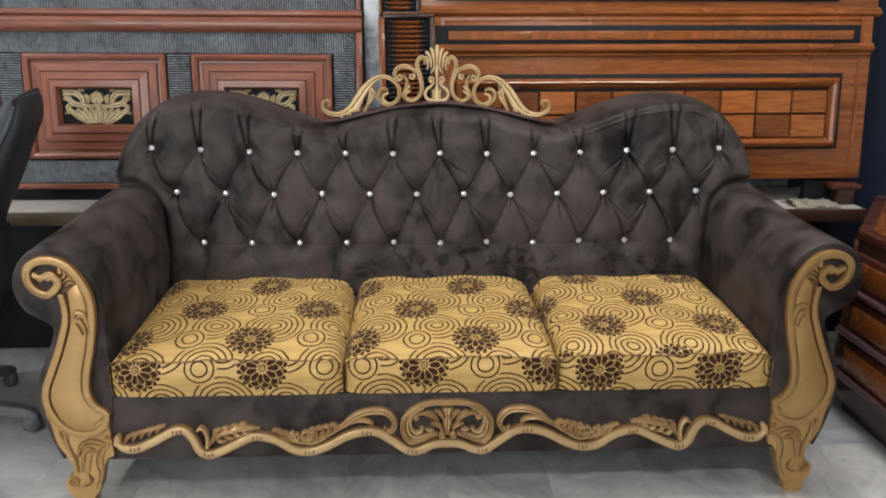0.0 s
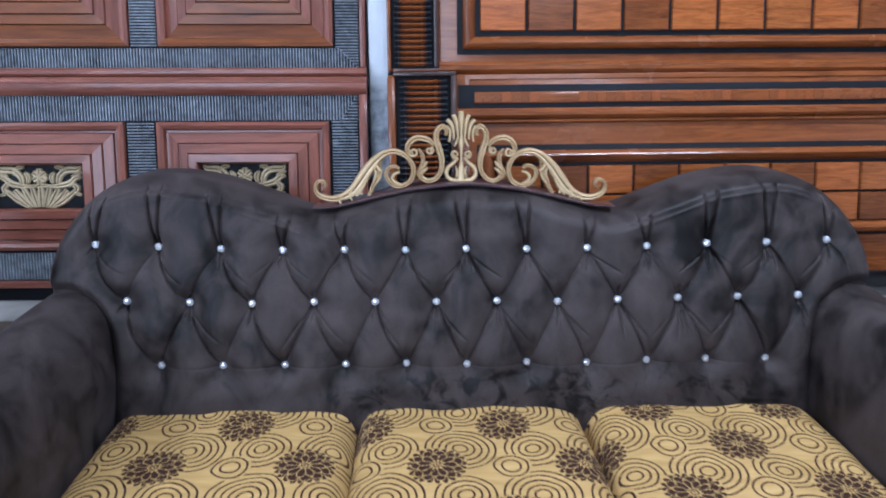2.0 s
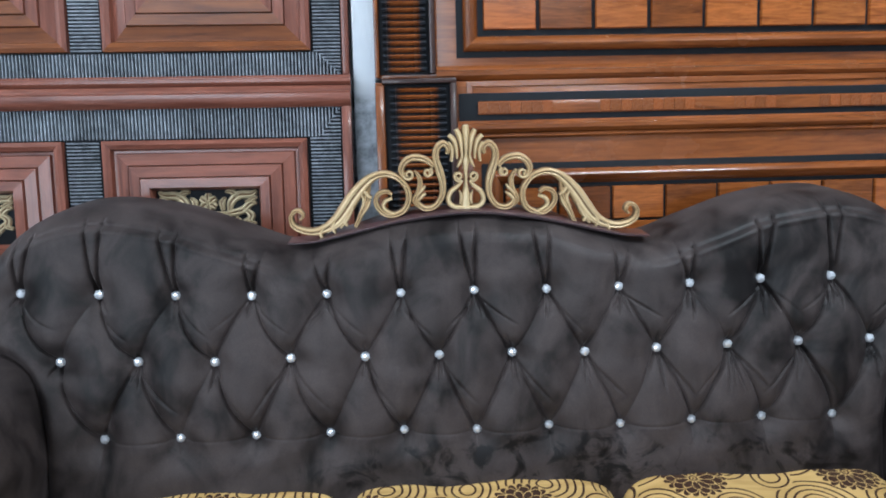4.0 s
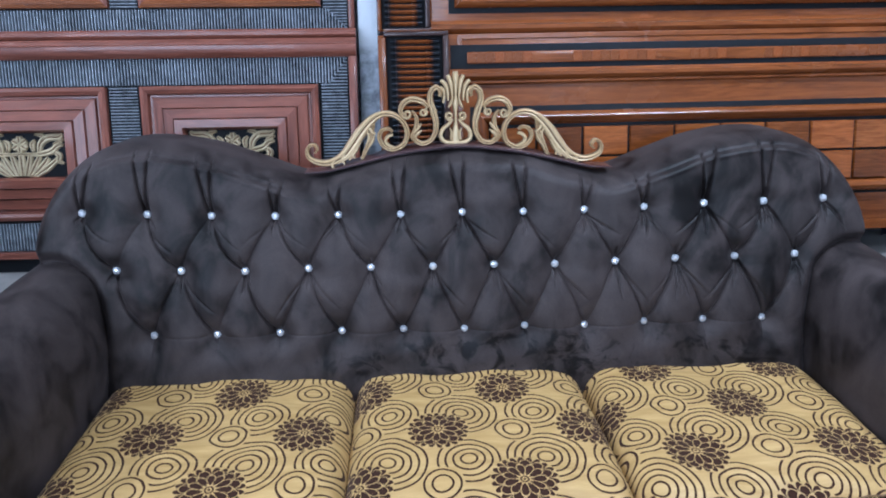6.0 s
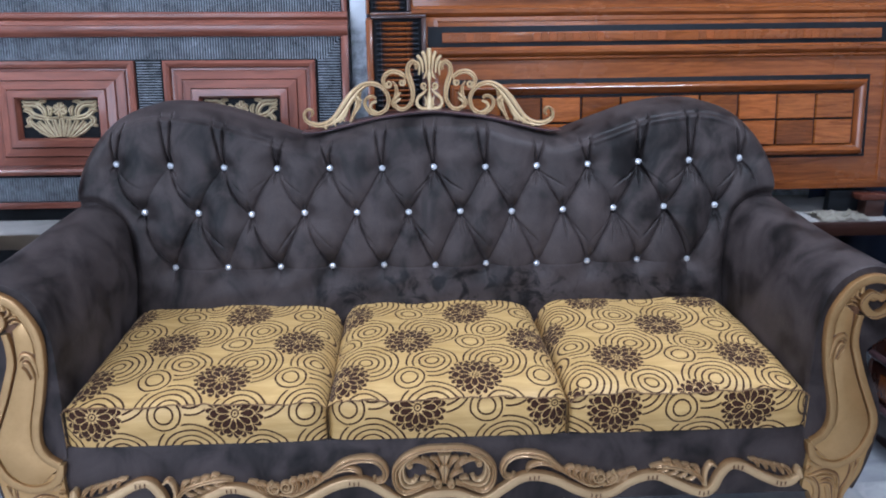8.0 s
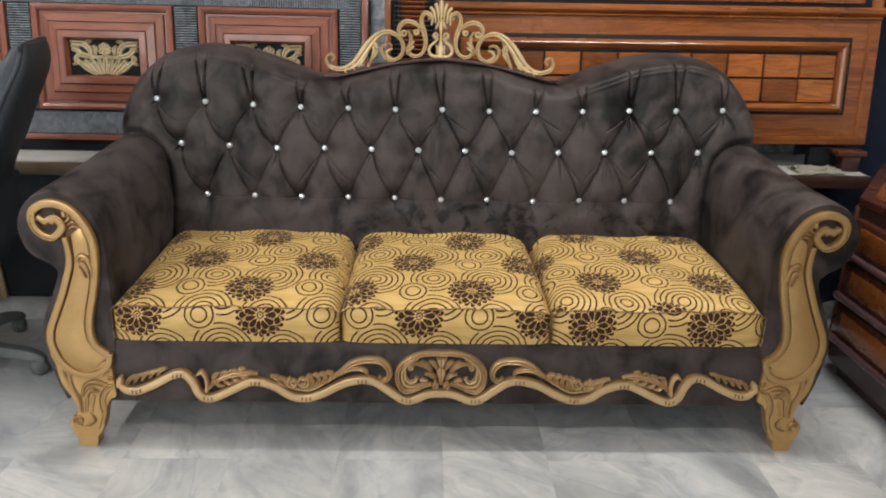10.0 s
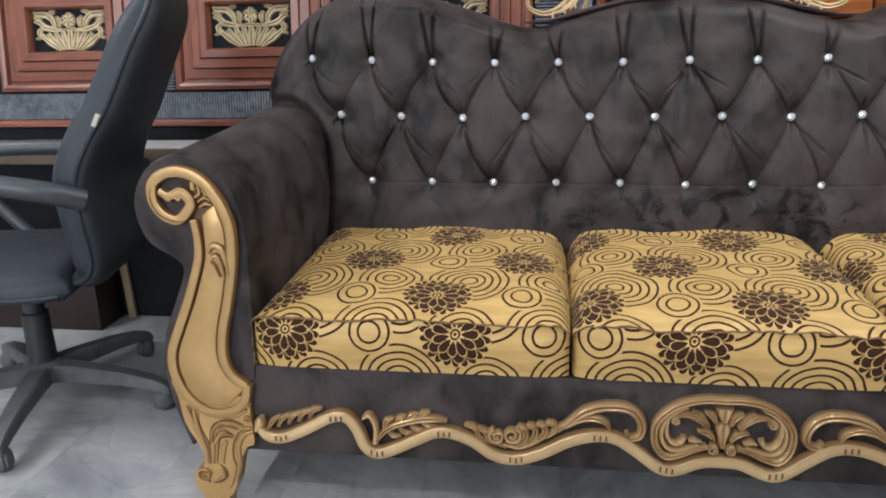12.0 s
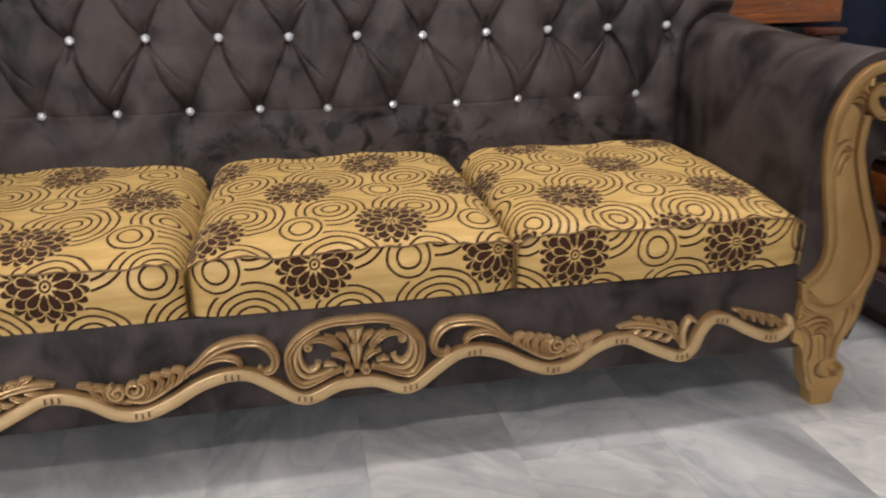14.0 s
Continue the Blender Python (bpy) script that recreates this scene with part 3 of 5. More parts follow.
def padding(x, z):
    """How far the tufted padding stands out towards the sitter."""
    def seg(ax, az, bx, bz, bow=0.0):
        dx, dz = bx - ax, bz - az
        s = np.clip(((x - ax) * dx + (z - az) * dz) / (dx * dx + dz * dz), 0, 1)
        off = bow * np.sin(math.pi * s) / math.hypot(dx, dz)
        return np.hypot(x - ax - s * dx + off * dz, z - az - s * dz - off * dx), s

    crease, dot = np.zeros(x.shape), np.full(x.shape, 9.0)
    soft, pleat, tuck = np.zeros(x.shape), np.zeros(x.shape), np.zeros(x.shape)
    k_soft = 0.008
    rnd = random.Random(11)
    for row, bx, bz in BUTTONS:
        dot = np.minimum(dot, np.hypot(x - bx, z - bz))
        for row2, cx, cz in BUTTONS:
            if row2 == row + 1 and abs(cx - bx) < 0.1:
                # the cloth hangs: folds leave a button downwards and swing in to the next
                swing = 0.003 - 0.013 * bx if cx > bx else 0.003 - 0.007 * bx
                d, s = seg(bx, bz, cx, cz, -swing + rnd.uniform(-0.004, 0.004))
                depth = rnd.uniform(0.75, 1.15) if (cx > bx) == (bx < 0.45) else rnd.uniform(0.25, 0.85)
                crease = np.maximum(crease, depth * np.exp(-(d / 0.0030) ** 2) * (0.30 + 0.70 * np.abs(2 * s - 1) ** 0.7 if depth < 0.6 else 0.6 + 0.4 * np.abs(2 * s - 0.9)))
                soft += (0.35 + 0.5 * min(depth, 1.0)) * np.exp(-d / k_soft)
                if depth > 0.7:
                    # a slack second fold runs beside the first and dies away
                    side = rnd.choice((-1, 1, 1)) * rnd.uniform(0.009, 0.016)
                    d, s = seg(bx + side * 0.5, bz - 0.014, cx + side * 0.9, cz + rnd.uniform(0.03, 0.075), -swing * 0.5)
                    tuck = np.maximum(tuck, rnd.uniform(0.15, 0.5) * np.exp(-(d / 0.0030) ** 2) * np.sin(math.pi * np.clip(s * 0.9 + 0.1, 0, 1)))
        if row == 0:
            tilt = rnd.uniform(-0.014, 0.014)
            for off in (-0.009, 0.010):
                reach = rnd.uniform(0.9, 1.08)
                tx, tz = bx + off * 2.0 + tilt, float(top_z(bx)) - 0.012
                d, s = seg(bx + off * 0.3, bz + 0.006, bx + (tx - bx) * reach, bz + (tz - bz) * reach, 0.003)
                pleat = np.maximum(pleat, np.exp(-(d / (0.0042 - 0.0014 * s)) ** 2) * (1 - 0.3 * s ** 2))
                soft += 0.3 * np.exp(-d / k_soft) * (1 - s) ** 2
        if row < 2:
            # gathers fan out below a button, longer where the cloth was pulled hard
            pull = 1.0 + 0.55 * float(np.clip(bx / 0.5, -0.4, 1.0))
            for k in range(rnd.choice((3, 4, 5, 6) if pull > 1.1 else (2, 3, 4, 5))):
                a, ln = rnd.uniform(-0.62, 0.62), rnd.uniform(0.032, 0.064) * (1.2 if row else 0.9) * pull
                d, s = seg(bx + 0.006 * math.sin(a), bz - 0.008, bx + ln * math.sin(a), bz - ln * math.cos(a), rnd.uniform(-0.004, 0.004))
                tuck = np.maximum(tuck, rnd.uniform(0.6, 1.1) * np.exp(-(d / (0.0034 - 0.0012 * s)) ** 2) * (1 - s ** 2))
            if row == 1:
                for k in range(rnd.choice((0, 1, 1, 2))):
                    a, ln = rnd.uniform(-0.35, 0.35), rnd.uniform(0.03, 0.055)
                    d, s = seg(bx, bz + 0.008, bx + ln * math.sin(a), bz + ln * math.cos(a), 0.0015)
                    tuck = np.maximum(tuck, 0.7 * np.exp(-(d / 0.0028) ** 2) * (1 - s))
        else:
            soft += np.exp(-np.hypot(x - bx, z - bz) / k_soft)
            d, s = seg(bx, bz - 0.004, bx + rnd.uniform(-0.006, 0.006), bz - 0.05)
            tuck = np.maximum(tuck, 0.45 * np.exp(-(d / 0.0035) ** 2) * (1 - s))
            for row2, cx, cz in BUTTONS:
                if row2 == 2 and 0.1 < cx - bx < 0.2:
                    d, s = seg(bx, bz, cx, cz, 0.002)
                    tuck = np.maximum(tuck, 0.30 * np.exp(-(d / 0.0025) ** 2) * (0.25 + 0.75 * np.abs(2 * s - 1) ** 1.5))
    away = np.clip(-k_soft * np.log(soft + 1e-9), 0, 1)
    puff = 0.0150 * (1 - np.exp(-(away / 0.028) ** 1.15))
    puff -= 0.0085 * crease * np.clip(0.35 + dot * 16, 0, 1)
    puff -= 0.0105 * pleat + 0.0100 * tuck
    puff -= 0.0170 * np.exp(-(dot / 0.022) ** 1.4) + 0.0050 * np.exp(-(dot / 0.042) ** 2)
    return puff + 0.0022 * np.sin(x * 23 + 3 * np.sin(z * 17)) * np.sin(z * 29 + x * 5)


# arms: the section of the roll, from the seat over the top and down outside
ARM = [(-0.900, 0.30), (-0.893, 0.42), (-0.887, 0.54), (-0.893, 0.63), (-0.918, 0.705), (-0.965, 0.747), (-1.015, 0.757), (-1.068, 0.739), (-1.105, 0.692), (-1.111, 0.640), (-1.088, 0.586), (-1.040, 0.555), (-1.022, 0.528), (-1.045, 0.47), (-1.080, 0.40), (-1.094, 0.33), (-1.086, 0.26), (-1.070, 0.19), (-1.055, 0.14)]


def sofa_back():
    nu, nv = 1060, 330
    a = np.linspace(-1, 1, nu)
    xs = 1.058 * np.sign(a) * (1 - (1 - np.abs(a)) ** 1.25)
    v = np.linspace(0, 1, nv) ** 0.85
    x = np.repeat(xs[None], nv, 0)
    z0 = 0.40
    z = z0 + (top_z(x) - z0) * v[:, None]
    edge = np.full(x.shape, 9.0)
    outline = np.concatenate([TOP[::-1] * (-1, 1), TOP[1:]])
    for (ax, az), (bx, bz) in zip(outline, outline[1:]):
        dx, dz = bx - ax, bz - az
        s = np.clip(((x - ax) * dx + (z - az) * dz) / (dx * dx + dz * dz), 0, 1)
        edge = np.minimum(edge, np.hypot(x - ax - s * dx, z - az - s * dz))
    q = np.clip(edge / 0.050, 0, 1)
    turn = 0.095 * (1 - np.sqrt(np.clip(1 - (1 - q) ** 2, 0, 1)))
    ridge = np.clip((np.abs(x) - 0.36) / 0.10, 0, 1) * np.clip((0.97 - np.abs(x)) / 0.12, 0, 1)
    welt = 0.0048 * np.exp(-((edge - 0.030) / 0.0036) ** 2) - 0.0035 * np.exp(-((edge - 0.040) / 0.006) ** 2)
    y = back_y(x, z) - padding(x, z) * np.clip(edge / 0.03, 0, 1) + turn + welt * ridge
    meet = np.full(x.shape, 9.0)
    arm = spline(ARM[:10], 3)
    arm = np.stack([arm[:, 0] - 0.012 + 0.017 * np.clip((arm[:, 1] - 0.45) / 0.25, 0, 1), arm[:, 1] + 0.042 * np.clip((arm[:, 1] - 0.45) / 0.25, 0, 1)], 1)
    for (ax, az), (bx, bz) in zip(arm, arm[1:]):
        dx, dz = bx - ax, bz - az
        s = np.clip(((-np.abs(x) - ax) * dx + (z - az) * dz) / (dx * dx + dz * dz), 0, 1)
        meet = np.minimum(meet, np.hypot(-np.abs(x) - ax - s * dx, z - az - s * dz))
    y = y + 0.026 * np.exp(-(meet / 0.019) ** 2)
    bm = bmesh.new()
    grid = [[bm.verts.new((x[j, i], y[j, i], z[j, i])) for i in range(nu)] for j in range(nv)]
    for j in range(nv - 1):
        for i in range(nu - 1):
            bm.faces.new((grid[j][i], grid[j][i + 1], grid[j + 1][i + 1], grid[j + 1][i]))
    rim = [bm.verts.new((vt.co.x, vt.co.y + 0.085, vt.co.z)) for vt in grid[-1]]
    low = [bm.verts.new((vt.co.x, 0.70, vt.co.z)) for vt in grid[0]]
    for i in range(nu - 1):
        bm.faces.new((grid[-1][i], grid[-1][i + 1], rim[i + 1], rim[i]))
        bm.faces.new((rim[i], rim[i + 1], low[i + 1], low[i]))
        bm.faces.new((low[i], low[i + 1], grid[0][i + 1], grid[0][i]))
    return bm


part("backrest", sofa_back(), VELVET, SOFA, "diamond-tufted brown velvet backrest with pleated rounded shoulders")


def cut_crystal():
    bm = bmesh.new()
    prof = [(0.0098, -0.004), (0.0108, 0.003), (0.0078, 0.0078), (0.0037, 0.0096)]
    lathe(bm, prof, 8, pose(0, 0, 0, 90, 0, 0))
    return bm


first = None
for row, bx, bz in BUTTONS:
    xx, zz = np.array([bx]), np.array([bz])
    yy = float(back_y(xx, zz)[0] - padding(xx, zz)[0])
    m = pose(bx, yy - 0.0055, bz, 8, random.uniform(0, 40), 0)
    if first is None:
        first = part("button", cut_crystal(), CRYSTAL, SOFA, "faceted crystal button", smooth=False)
        first.matrix_basis = m
    else:
        shared("button", first, m, SOFA)

def sofa_arm(flip):
    sec = spline(ARM, 6)
    ys = np.array([-0.004, 0.0, 0.010, 0.03, 0.10, 0.20, 0.30, 0.40, 0.48, 0.56, 0.64])
    bm, rings = bmesh.new(), []
    mid = np.array([-1.0, 0.62])
    for y in ys:
        rise = np.clip(y / 0.55, 0, 1)
        shrink = {-0.004: 0.972, 0.0: 0.985, 0.010: 0.996}.get(float(y), 1.0)
        pts = mid + (sec - mid) * shrink
        up = np.clip((pts[:, 1] - 0.45) / 0.25, 0, 1)
        zz = pts[:, 1] + 0.042 * rise ** (1.2 if flip > 0 else 2.0) * up
        xx = pts[:, 0] + 0.018 * rise * up
        wob = 0.002 * np.sin(y * 17 + zz * 21)
        ring = [bm.verts.new((flip * (px + w), y, pz)) for px, pz, w in zip(xx, zz, wob)]
        rings.append(ring)
    for r0, r1 in zip(rings, rings[1:]):
        for k in range(len(r0) - 1):
            bm.faces.new((r0[k], r0[k + 1], r1[k + 1], r1[k]))
        bm.faces.new((r0[-1], r0[0], r1[0], r1[-1]))
    bm.faces.new(rings[0])
    bm.faces.new(rings[-1])
    bmesh.ops.recalc_face_normals(bm, faces=bm.faces)
    return bm


# carved gold front of each arm
SCROLL = [(-1.046, 0.691), (-1.029, 0.681), (-1.003, 0.688), (-0.987, 0.665), (-1.014, 0.636), (-1.042, 0.643), (-1.060, 0.668), (-1.060, 0.700), (-1.042, 0.719), (-1.015, 0.727), (-0.986, 0.723), (-0.957, 0.705), (-0.933, 0.670), (-0.918, 0.630), (-0.916, 0.588), (-0.921, 0.540), (-0.934, 0.478), (-0.949, 0.424), (-0.957, 0.381), (-0.956, 0.345), (-0.942, 0.315), (-0.917, 0.296)]
OUTER = [(-0.986, 0.636), (-0.982, 0.600), (-0.985, 0.560), (-1.003, 0.508), (-1.020, 0.465), (-1.045, 0.410), (-1.063, 0.366), (-1.066, 0.322), (-1.050, 0.276), (-1.023, 0.245), (-0.988, 0.231), (-0.950, 0.239), (-0.923, 0.262), (-0.914, 0.299)]
LEG = [(-1.074, 0.30), (-1.066, 0.262), (-1.058, 0.205), (-1.038, 0.163), (-1.026, 0.132), (-1.030, 0.104), (-1.048, 0.092), (-1.053, 0.070), (-1.043, 0.040), (-1.010, 0.034), (-0.978, 0.036), (-0.961, 0.063), (-0.948, 0.114), (-0.932, 0.152), (-0.914, 0.163), (-0.913, 0.190), (-0.915, 0.236), (-0.918, 0.272), (-0.95, 0.27), (-1.02, 0.28)]




def beside(path, off, n=4):
    """The line that runs at this distance beside another."""
    line = spline(path, n)
    tang = np.gradient(line, axis=0)
    tang /= np.linalg.norm(tang, axis=1)[:, None]
    return line + np.stack([-tang[:, 1], tang[:, 0]], 1) * off


# dark shade strips along lines of the foot, and leaves standing out between them
FOOT_DARK_LINES = (
    [(-1.026, 0.243), (-1.028, 0.207), (-1.022, 0.182), (-1.012, 0.156), (-1.012, 0.11)], [(-1.041, 0.241), (-1.043, 0.213), (-1.037, 0.181)],
    [(-1.055, 0.269), (-1.03, 0.243), (-0.993, 0.231), (-0.952, 0.237), (-0.921, 0.258)], [(-1.009, 0.157), (-1.006, 0.183), (-0.996, 0.203), (-0.975, 0.214), (-0.955, 0.215), (-0.932, 0.206)],
    [(-0.999, 0.170), (-0.991, 0.184), (-0.976, 0.191), (-0.958, 0.184)], [(-0.989, 0.198), (-0.968, 0.207), (-0.948, 0.203), (-0.933, 0.196)],
    [(-0.999, 0.111), (-0.992, 0.151), (-0.986, 0.171), (-0.971, 0.177), (-0.959, 0.174)], [(-0.915, 0.201), (-0.94, 0.191), (-0.953, 0.173), (-0.96, 0.153), (-0.961, 0.127), (-0.957, 0.107), (-0.967, 0.073), (-0.976, 0.056)],
    [(-0.994, 0.111), (-0.981, 0.099), (-0.98, 0.083), (-0.996, 0.069), (-1.012, 0.067)])
FOOT_LEAVES = (
    ([(-1.050, 0.244), (-1.036, 0.192), (-1.020, 0.152), (-1.018, 0.112)], [0.006, 0.012, 0.011, 0.006], 0.005), ([(-1.035, 0.236), (-1.034, 0.208), (-1.024, 0.172)], [0.008, 0.010, 0.004], 0.004),
    ([(-1.020, 0.232), (-0.985, 0.224), (-0.945, 0.227), (-0.922, 0.242)], [0.006, 0.011, 0.011, 0.006], 0.005), ([(-1.003, 0.163), (-0.999, 0.190), (-0.980, 0.2085), (-0.955, 0.2105), (-0.932, 0.201), (-0.917, 0.202)], [0.005, 0.007, 0.008, 0.008, 0.007, 0.005], 0.007),
    ([(-0.996, 0.175), (-0.986, 0.192), (-0.966, 0.199), (-0.944, 0.195)], [0.004, 0.007, 0.008, 0.004], 0.006), ([(-0.994, 0.163), (-0.984, 0.178), (-0.970, 0.184), (-0.954, 0.179)], [0.004, 0.006, 0.006, 0.003], 0.006),
    ([(-0.987, 0.112), (-0.981, 0.150), (-0.972, 0.168)], [0.008, 0.015, 0.008], 0.004), ([(-1.006, 0.112), (-1.003, 0.140), (-0.999, 0.158)], [0.004, 0.008, 0.004], 0.004),
    ([(-0.912, 0.194), (-0.935, 0.182), (-0.949, 0.154), (-0.949, 0.115), (-0.961, 0.074)], [0.008, 0.013, 0.015, 0.013, 0.008], 0.005), ([(-0.989, 0.102), (-0.986, 0.085), (-1.002, 0.073)], [0.006, 0.012, 0.005], 0.005),
    (spiral(-1.027, 0.086, 0.0175, 0.003, -60, -1.7), [0.007, 0.006], 0.007), (spiral(-0.921, 0.219, 0.0085, 0.002, 200, -1.3), [0.006, 0.005], 0.006), ([(-0.934, 0.251), (-0.917, 0.252)], 0.012, 0.005))


def arm_front(flip):
    outline = np.concatenate([spline(SCROLL[10:], 4), spline(OUTER, 4)[::-1]])
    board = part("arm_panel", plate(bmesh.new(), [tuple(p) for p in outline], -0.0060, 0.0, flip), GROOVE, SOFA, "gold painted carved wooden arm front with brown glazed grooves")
    y = -0.0115
    # the raised heart of the panel, its edge rounded over
    right, left = beside(SCROLL[12:21], -0.0122), beside(OUTER[1:12], 0.0120)
    rim = np.concatenate([[(-0.955, 0.657), (-0.942, 0.663)], right[3:], [(-0.921, 0.287)], left[::-1][1:], [(-0.969, 0.643)]])
    tang = np.roll(rim, -1, 0) - np.roll(rim, 1, 0)
    tang /= np.linalg.norm(tang, axis=1)[:, None]
    inward = np.stack([tang[:, 1], -tang[:, 0]], 1)
    bm, loops = bmesh.new(), []
    for inset, yy in ((0.0, -0.005), (0.0004, -0.0120), (0.0018, -0.0143), (0.0042, -0.0151)):
        loops.append([bm.verts.new((flip * x, yy, z)) for x, z in rim + inward * inset])
    for r0, r1 in zip(loops, loops[1:]):
        for k in range(len(r0)):
            j = (k + 1) % len(r0)
            bm.faces.new((r0[k], r0[j], r1[j], r1[k]))
    bm.faces.new(loops[-1])
    bmesh.ops.recalc_face_normals(bm, faces=bm.faces)
    part("panel_heart", bm, GOLD, board)
    part("scroll", carve(bmesh.new(), SCROLL, [0.013, 0.015, 0.020, 0.020, 0.019, 0.019, 0.020, 0.021, 0.021, 0.021, 0.021, 0.020, 0.020, 0.020, 0.019, 0.019, 0.019, 0.019, 0.019, 0.019, 0.019, 0.018], 0.0085, y, 8, flip, base=1.3, flat=True), GOLD, board)
    part("rim", carve(bmesh.new(), OUTER, [0.014, 0.017, 0.018, 0.019, 0.020, 0.020, 0.019, 0.018], 0.0070, y, 8, flip, base=1.5, flat=True), GOLD, board)
    # the line along the curl: dark strips laid on as the shade of a cut
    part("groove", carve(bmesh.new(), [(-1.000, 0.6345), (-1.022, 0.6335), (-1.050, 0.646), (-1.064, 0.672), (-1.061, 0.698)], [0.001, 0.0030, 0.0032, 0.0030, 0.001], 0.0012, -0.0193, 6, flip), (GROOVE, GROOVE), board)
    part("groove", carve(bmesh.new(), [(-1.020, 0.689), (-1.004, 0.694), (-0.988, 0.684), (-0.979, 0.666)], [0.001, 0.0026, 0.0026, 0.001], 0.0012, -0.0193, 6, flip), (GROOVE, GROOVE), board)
    for cx, cz in ((-1.029, 0.673), (-1.010, 0.674)):
        part("scallop", carve(bmesh.new(), [(cx - 0.007, cz + 0.006), (cx, cz + 0.001), (cx + 0.007, cz + 0.006)], [0.006, 0.013, 0.006], 0.0085, y, 5, flip, base=1.2), (GOLD, GLAZE_SHADE), board)
    leg = part("leg", plate(bmesh.new(), [tuple(p) for p in spline(LEG, 5, True)], -0.012, 0.024, flip), GOLD, SOFA, "gold carved scroll foot of the arm")
    part("foot_block", plate(bmesh.new(), [(-1.034, 0.0), (-0.986, 0.0), (-0.982, 0.018), (-0.980, 0.036), (-1.038, 0.036)], -0.013, 0.026, flip), GOLD, leg)
    yl = -0.0115
    for pts, w, d in FOOT_LEAVES:
        part("leaf_carving", carve(bmesh.new(), pts, w, d, yl, 6, flip), (GOLD, GLAZE_SHADE), leg)
    # raised dark strips stand in for the shade of cut lines
    for pts in FOOT_DARK_LINES:
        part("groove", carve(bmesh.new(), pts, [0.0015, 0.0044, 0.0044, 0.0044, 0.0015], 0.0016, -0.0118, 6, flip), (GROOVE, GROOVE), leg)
    petals = (([(-0.979, 0.708), (-0.979, 0.693)], [0.012, 0.013]), ([(-0.969, 0.700), (-0.967, 0.687), (-0.977, 0.678)], [0.006, 0.011, 0.005]), ([(-0.961, 0.693), (-0.954, 0.682)], [0.005, 0.007]),
              ([(-0.972, 0.670), (-0.959, 0.678), (-0.947, 0.674)], [0.004, 0.010, 0.004]), ([(-0.970, 0.660), (-0.957, 0.667), (-0.944, 0.664)], [0.004, 0.011, 0.004]),
              ([(-0.962, 0.572), (-0.952, 0.586), (-0.937, 0.580), (-0.929, 0.556), (-0.926, 0.528)], [0.004, 0.013, 0.016, 0.012, 0.003]), ([(-0.958, 0.562), (-0.948, 0.566), (-0.939, 0.548), (-0.934, 0.518)], [0.004, 0.012, 0.010, 0.003]), ([(-0.960, 0.556), (-0.953, 0.546), (-0.944, 0.524)], [0.003, 0.008, 0.003]))
    for k, (pts, w) in enumerate(petals):
        # a wider dark strip under each leaf puts shade around it
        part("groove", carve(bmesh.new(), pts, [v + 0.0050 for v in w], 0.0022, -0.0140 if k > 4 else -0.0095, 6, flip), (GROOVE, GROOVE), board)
        part("leaf_carving", carve(bmesh.new(), pts, w, 0.0080 if k > 4 else 0.0100, -0.0140 if k > 4 else -0.0095, 6, flip, base=0.8), (GOLD, GLAZE_SHADE), board)


for flip in (1, -1):
    part("armrest", sofa_arm(flip), VELVET, SOFA, "rolled brown velvet armrest")
    arm_front(flip)

# carved gold apron along the skirt
WAVE = [(-0.900, 0.205), (-0.882, 0.186), (-0.850, 0.183), (-0.802, 0.204), (-0.750, 0.233), (-0.716, 0.237), (-0.694, 0.210), (-0.681, 0.176), (-0.660, 0.160), (-0.632, 0.166), (-0.578, 0.193), (-0.537, 0.213), (-0.503, 0.213), (-0.463, 0.198), (-0.422, 0.170), (-0.378, 0.164), (-0.330, 0.181), (-0.280, 0.209), (-0.233, 0.223), (-0.192, 0.220), (-0.152, 0.194), (-0.112, 0.164), (-0.083, 0.160), (-0.036, 0.180), (0.0, 0.183)]
APRON = part("apron", carve(bmesh.new(), WAVE + [(-x, z) for x, z in WAVE[-2::-1]], [0.012] + [0.0235] * 40 + [0.012], 0.015, -0.004, 5, base=0.3, flat=True), APRON_GOLD, SOFA, "gold carved wavy wooden apron with leaves and a central medallion")


def both(pts, w, d=0.010, y=-0.004, groove=0.0, name="leaf_carving"):
    for flip in (1, -1):
        part(name, carve(bmesh.new(), pts, w, d, y, 6, flip, groove, flank=True), (APRON_GOLD, GLAZE_SHADE), APRON)


both([(-0.905, 0.196), (-0.897, 0.212), (-0.893, 0.226)], [0.010, 0.026, 0.008], 0.016, name="bud")
for k in range(5):
    f = k / 4
    x, z = -0.868 + 0.088 * f, 0.203 + 0.030 * f
    both([(x - 0.012, z - 0.004), (x - 0.004, z + 0.012), (x + 0.014, z + 0.026 - 0.008 * f)], [0.007, 0.014, 0.005], 0.011, groove=0.004)
# long fern leaf
both([(-0.660, 0.180), (-0.657, 0.207), (-0.660, 0.227), (-0.670, 0.241), (-0.683, 0.233)], [0.014, 0.013, 0.013, 0.014, 0.006], 0.012)
both([(-0.654, 0.190), (-0.630, 0.215), (-0.589, 0.232), (-0.549, 0.240), (-0.514, 0.238)], [0.010, 0.014, 0.016, 0.018, 0.004], 0.012, groove=0.004)
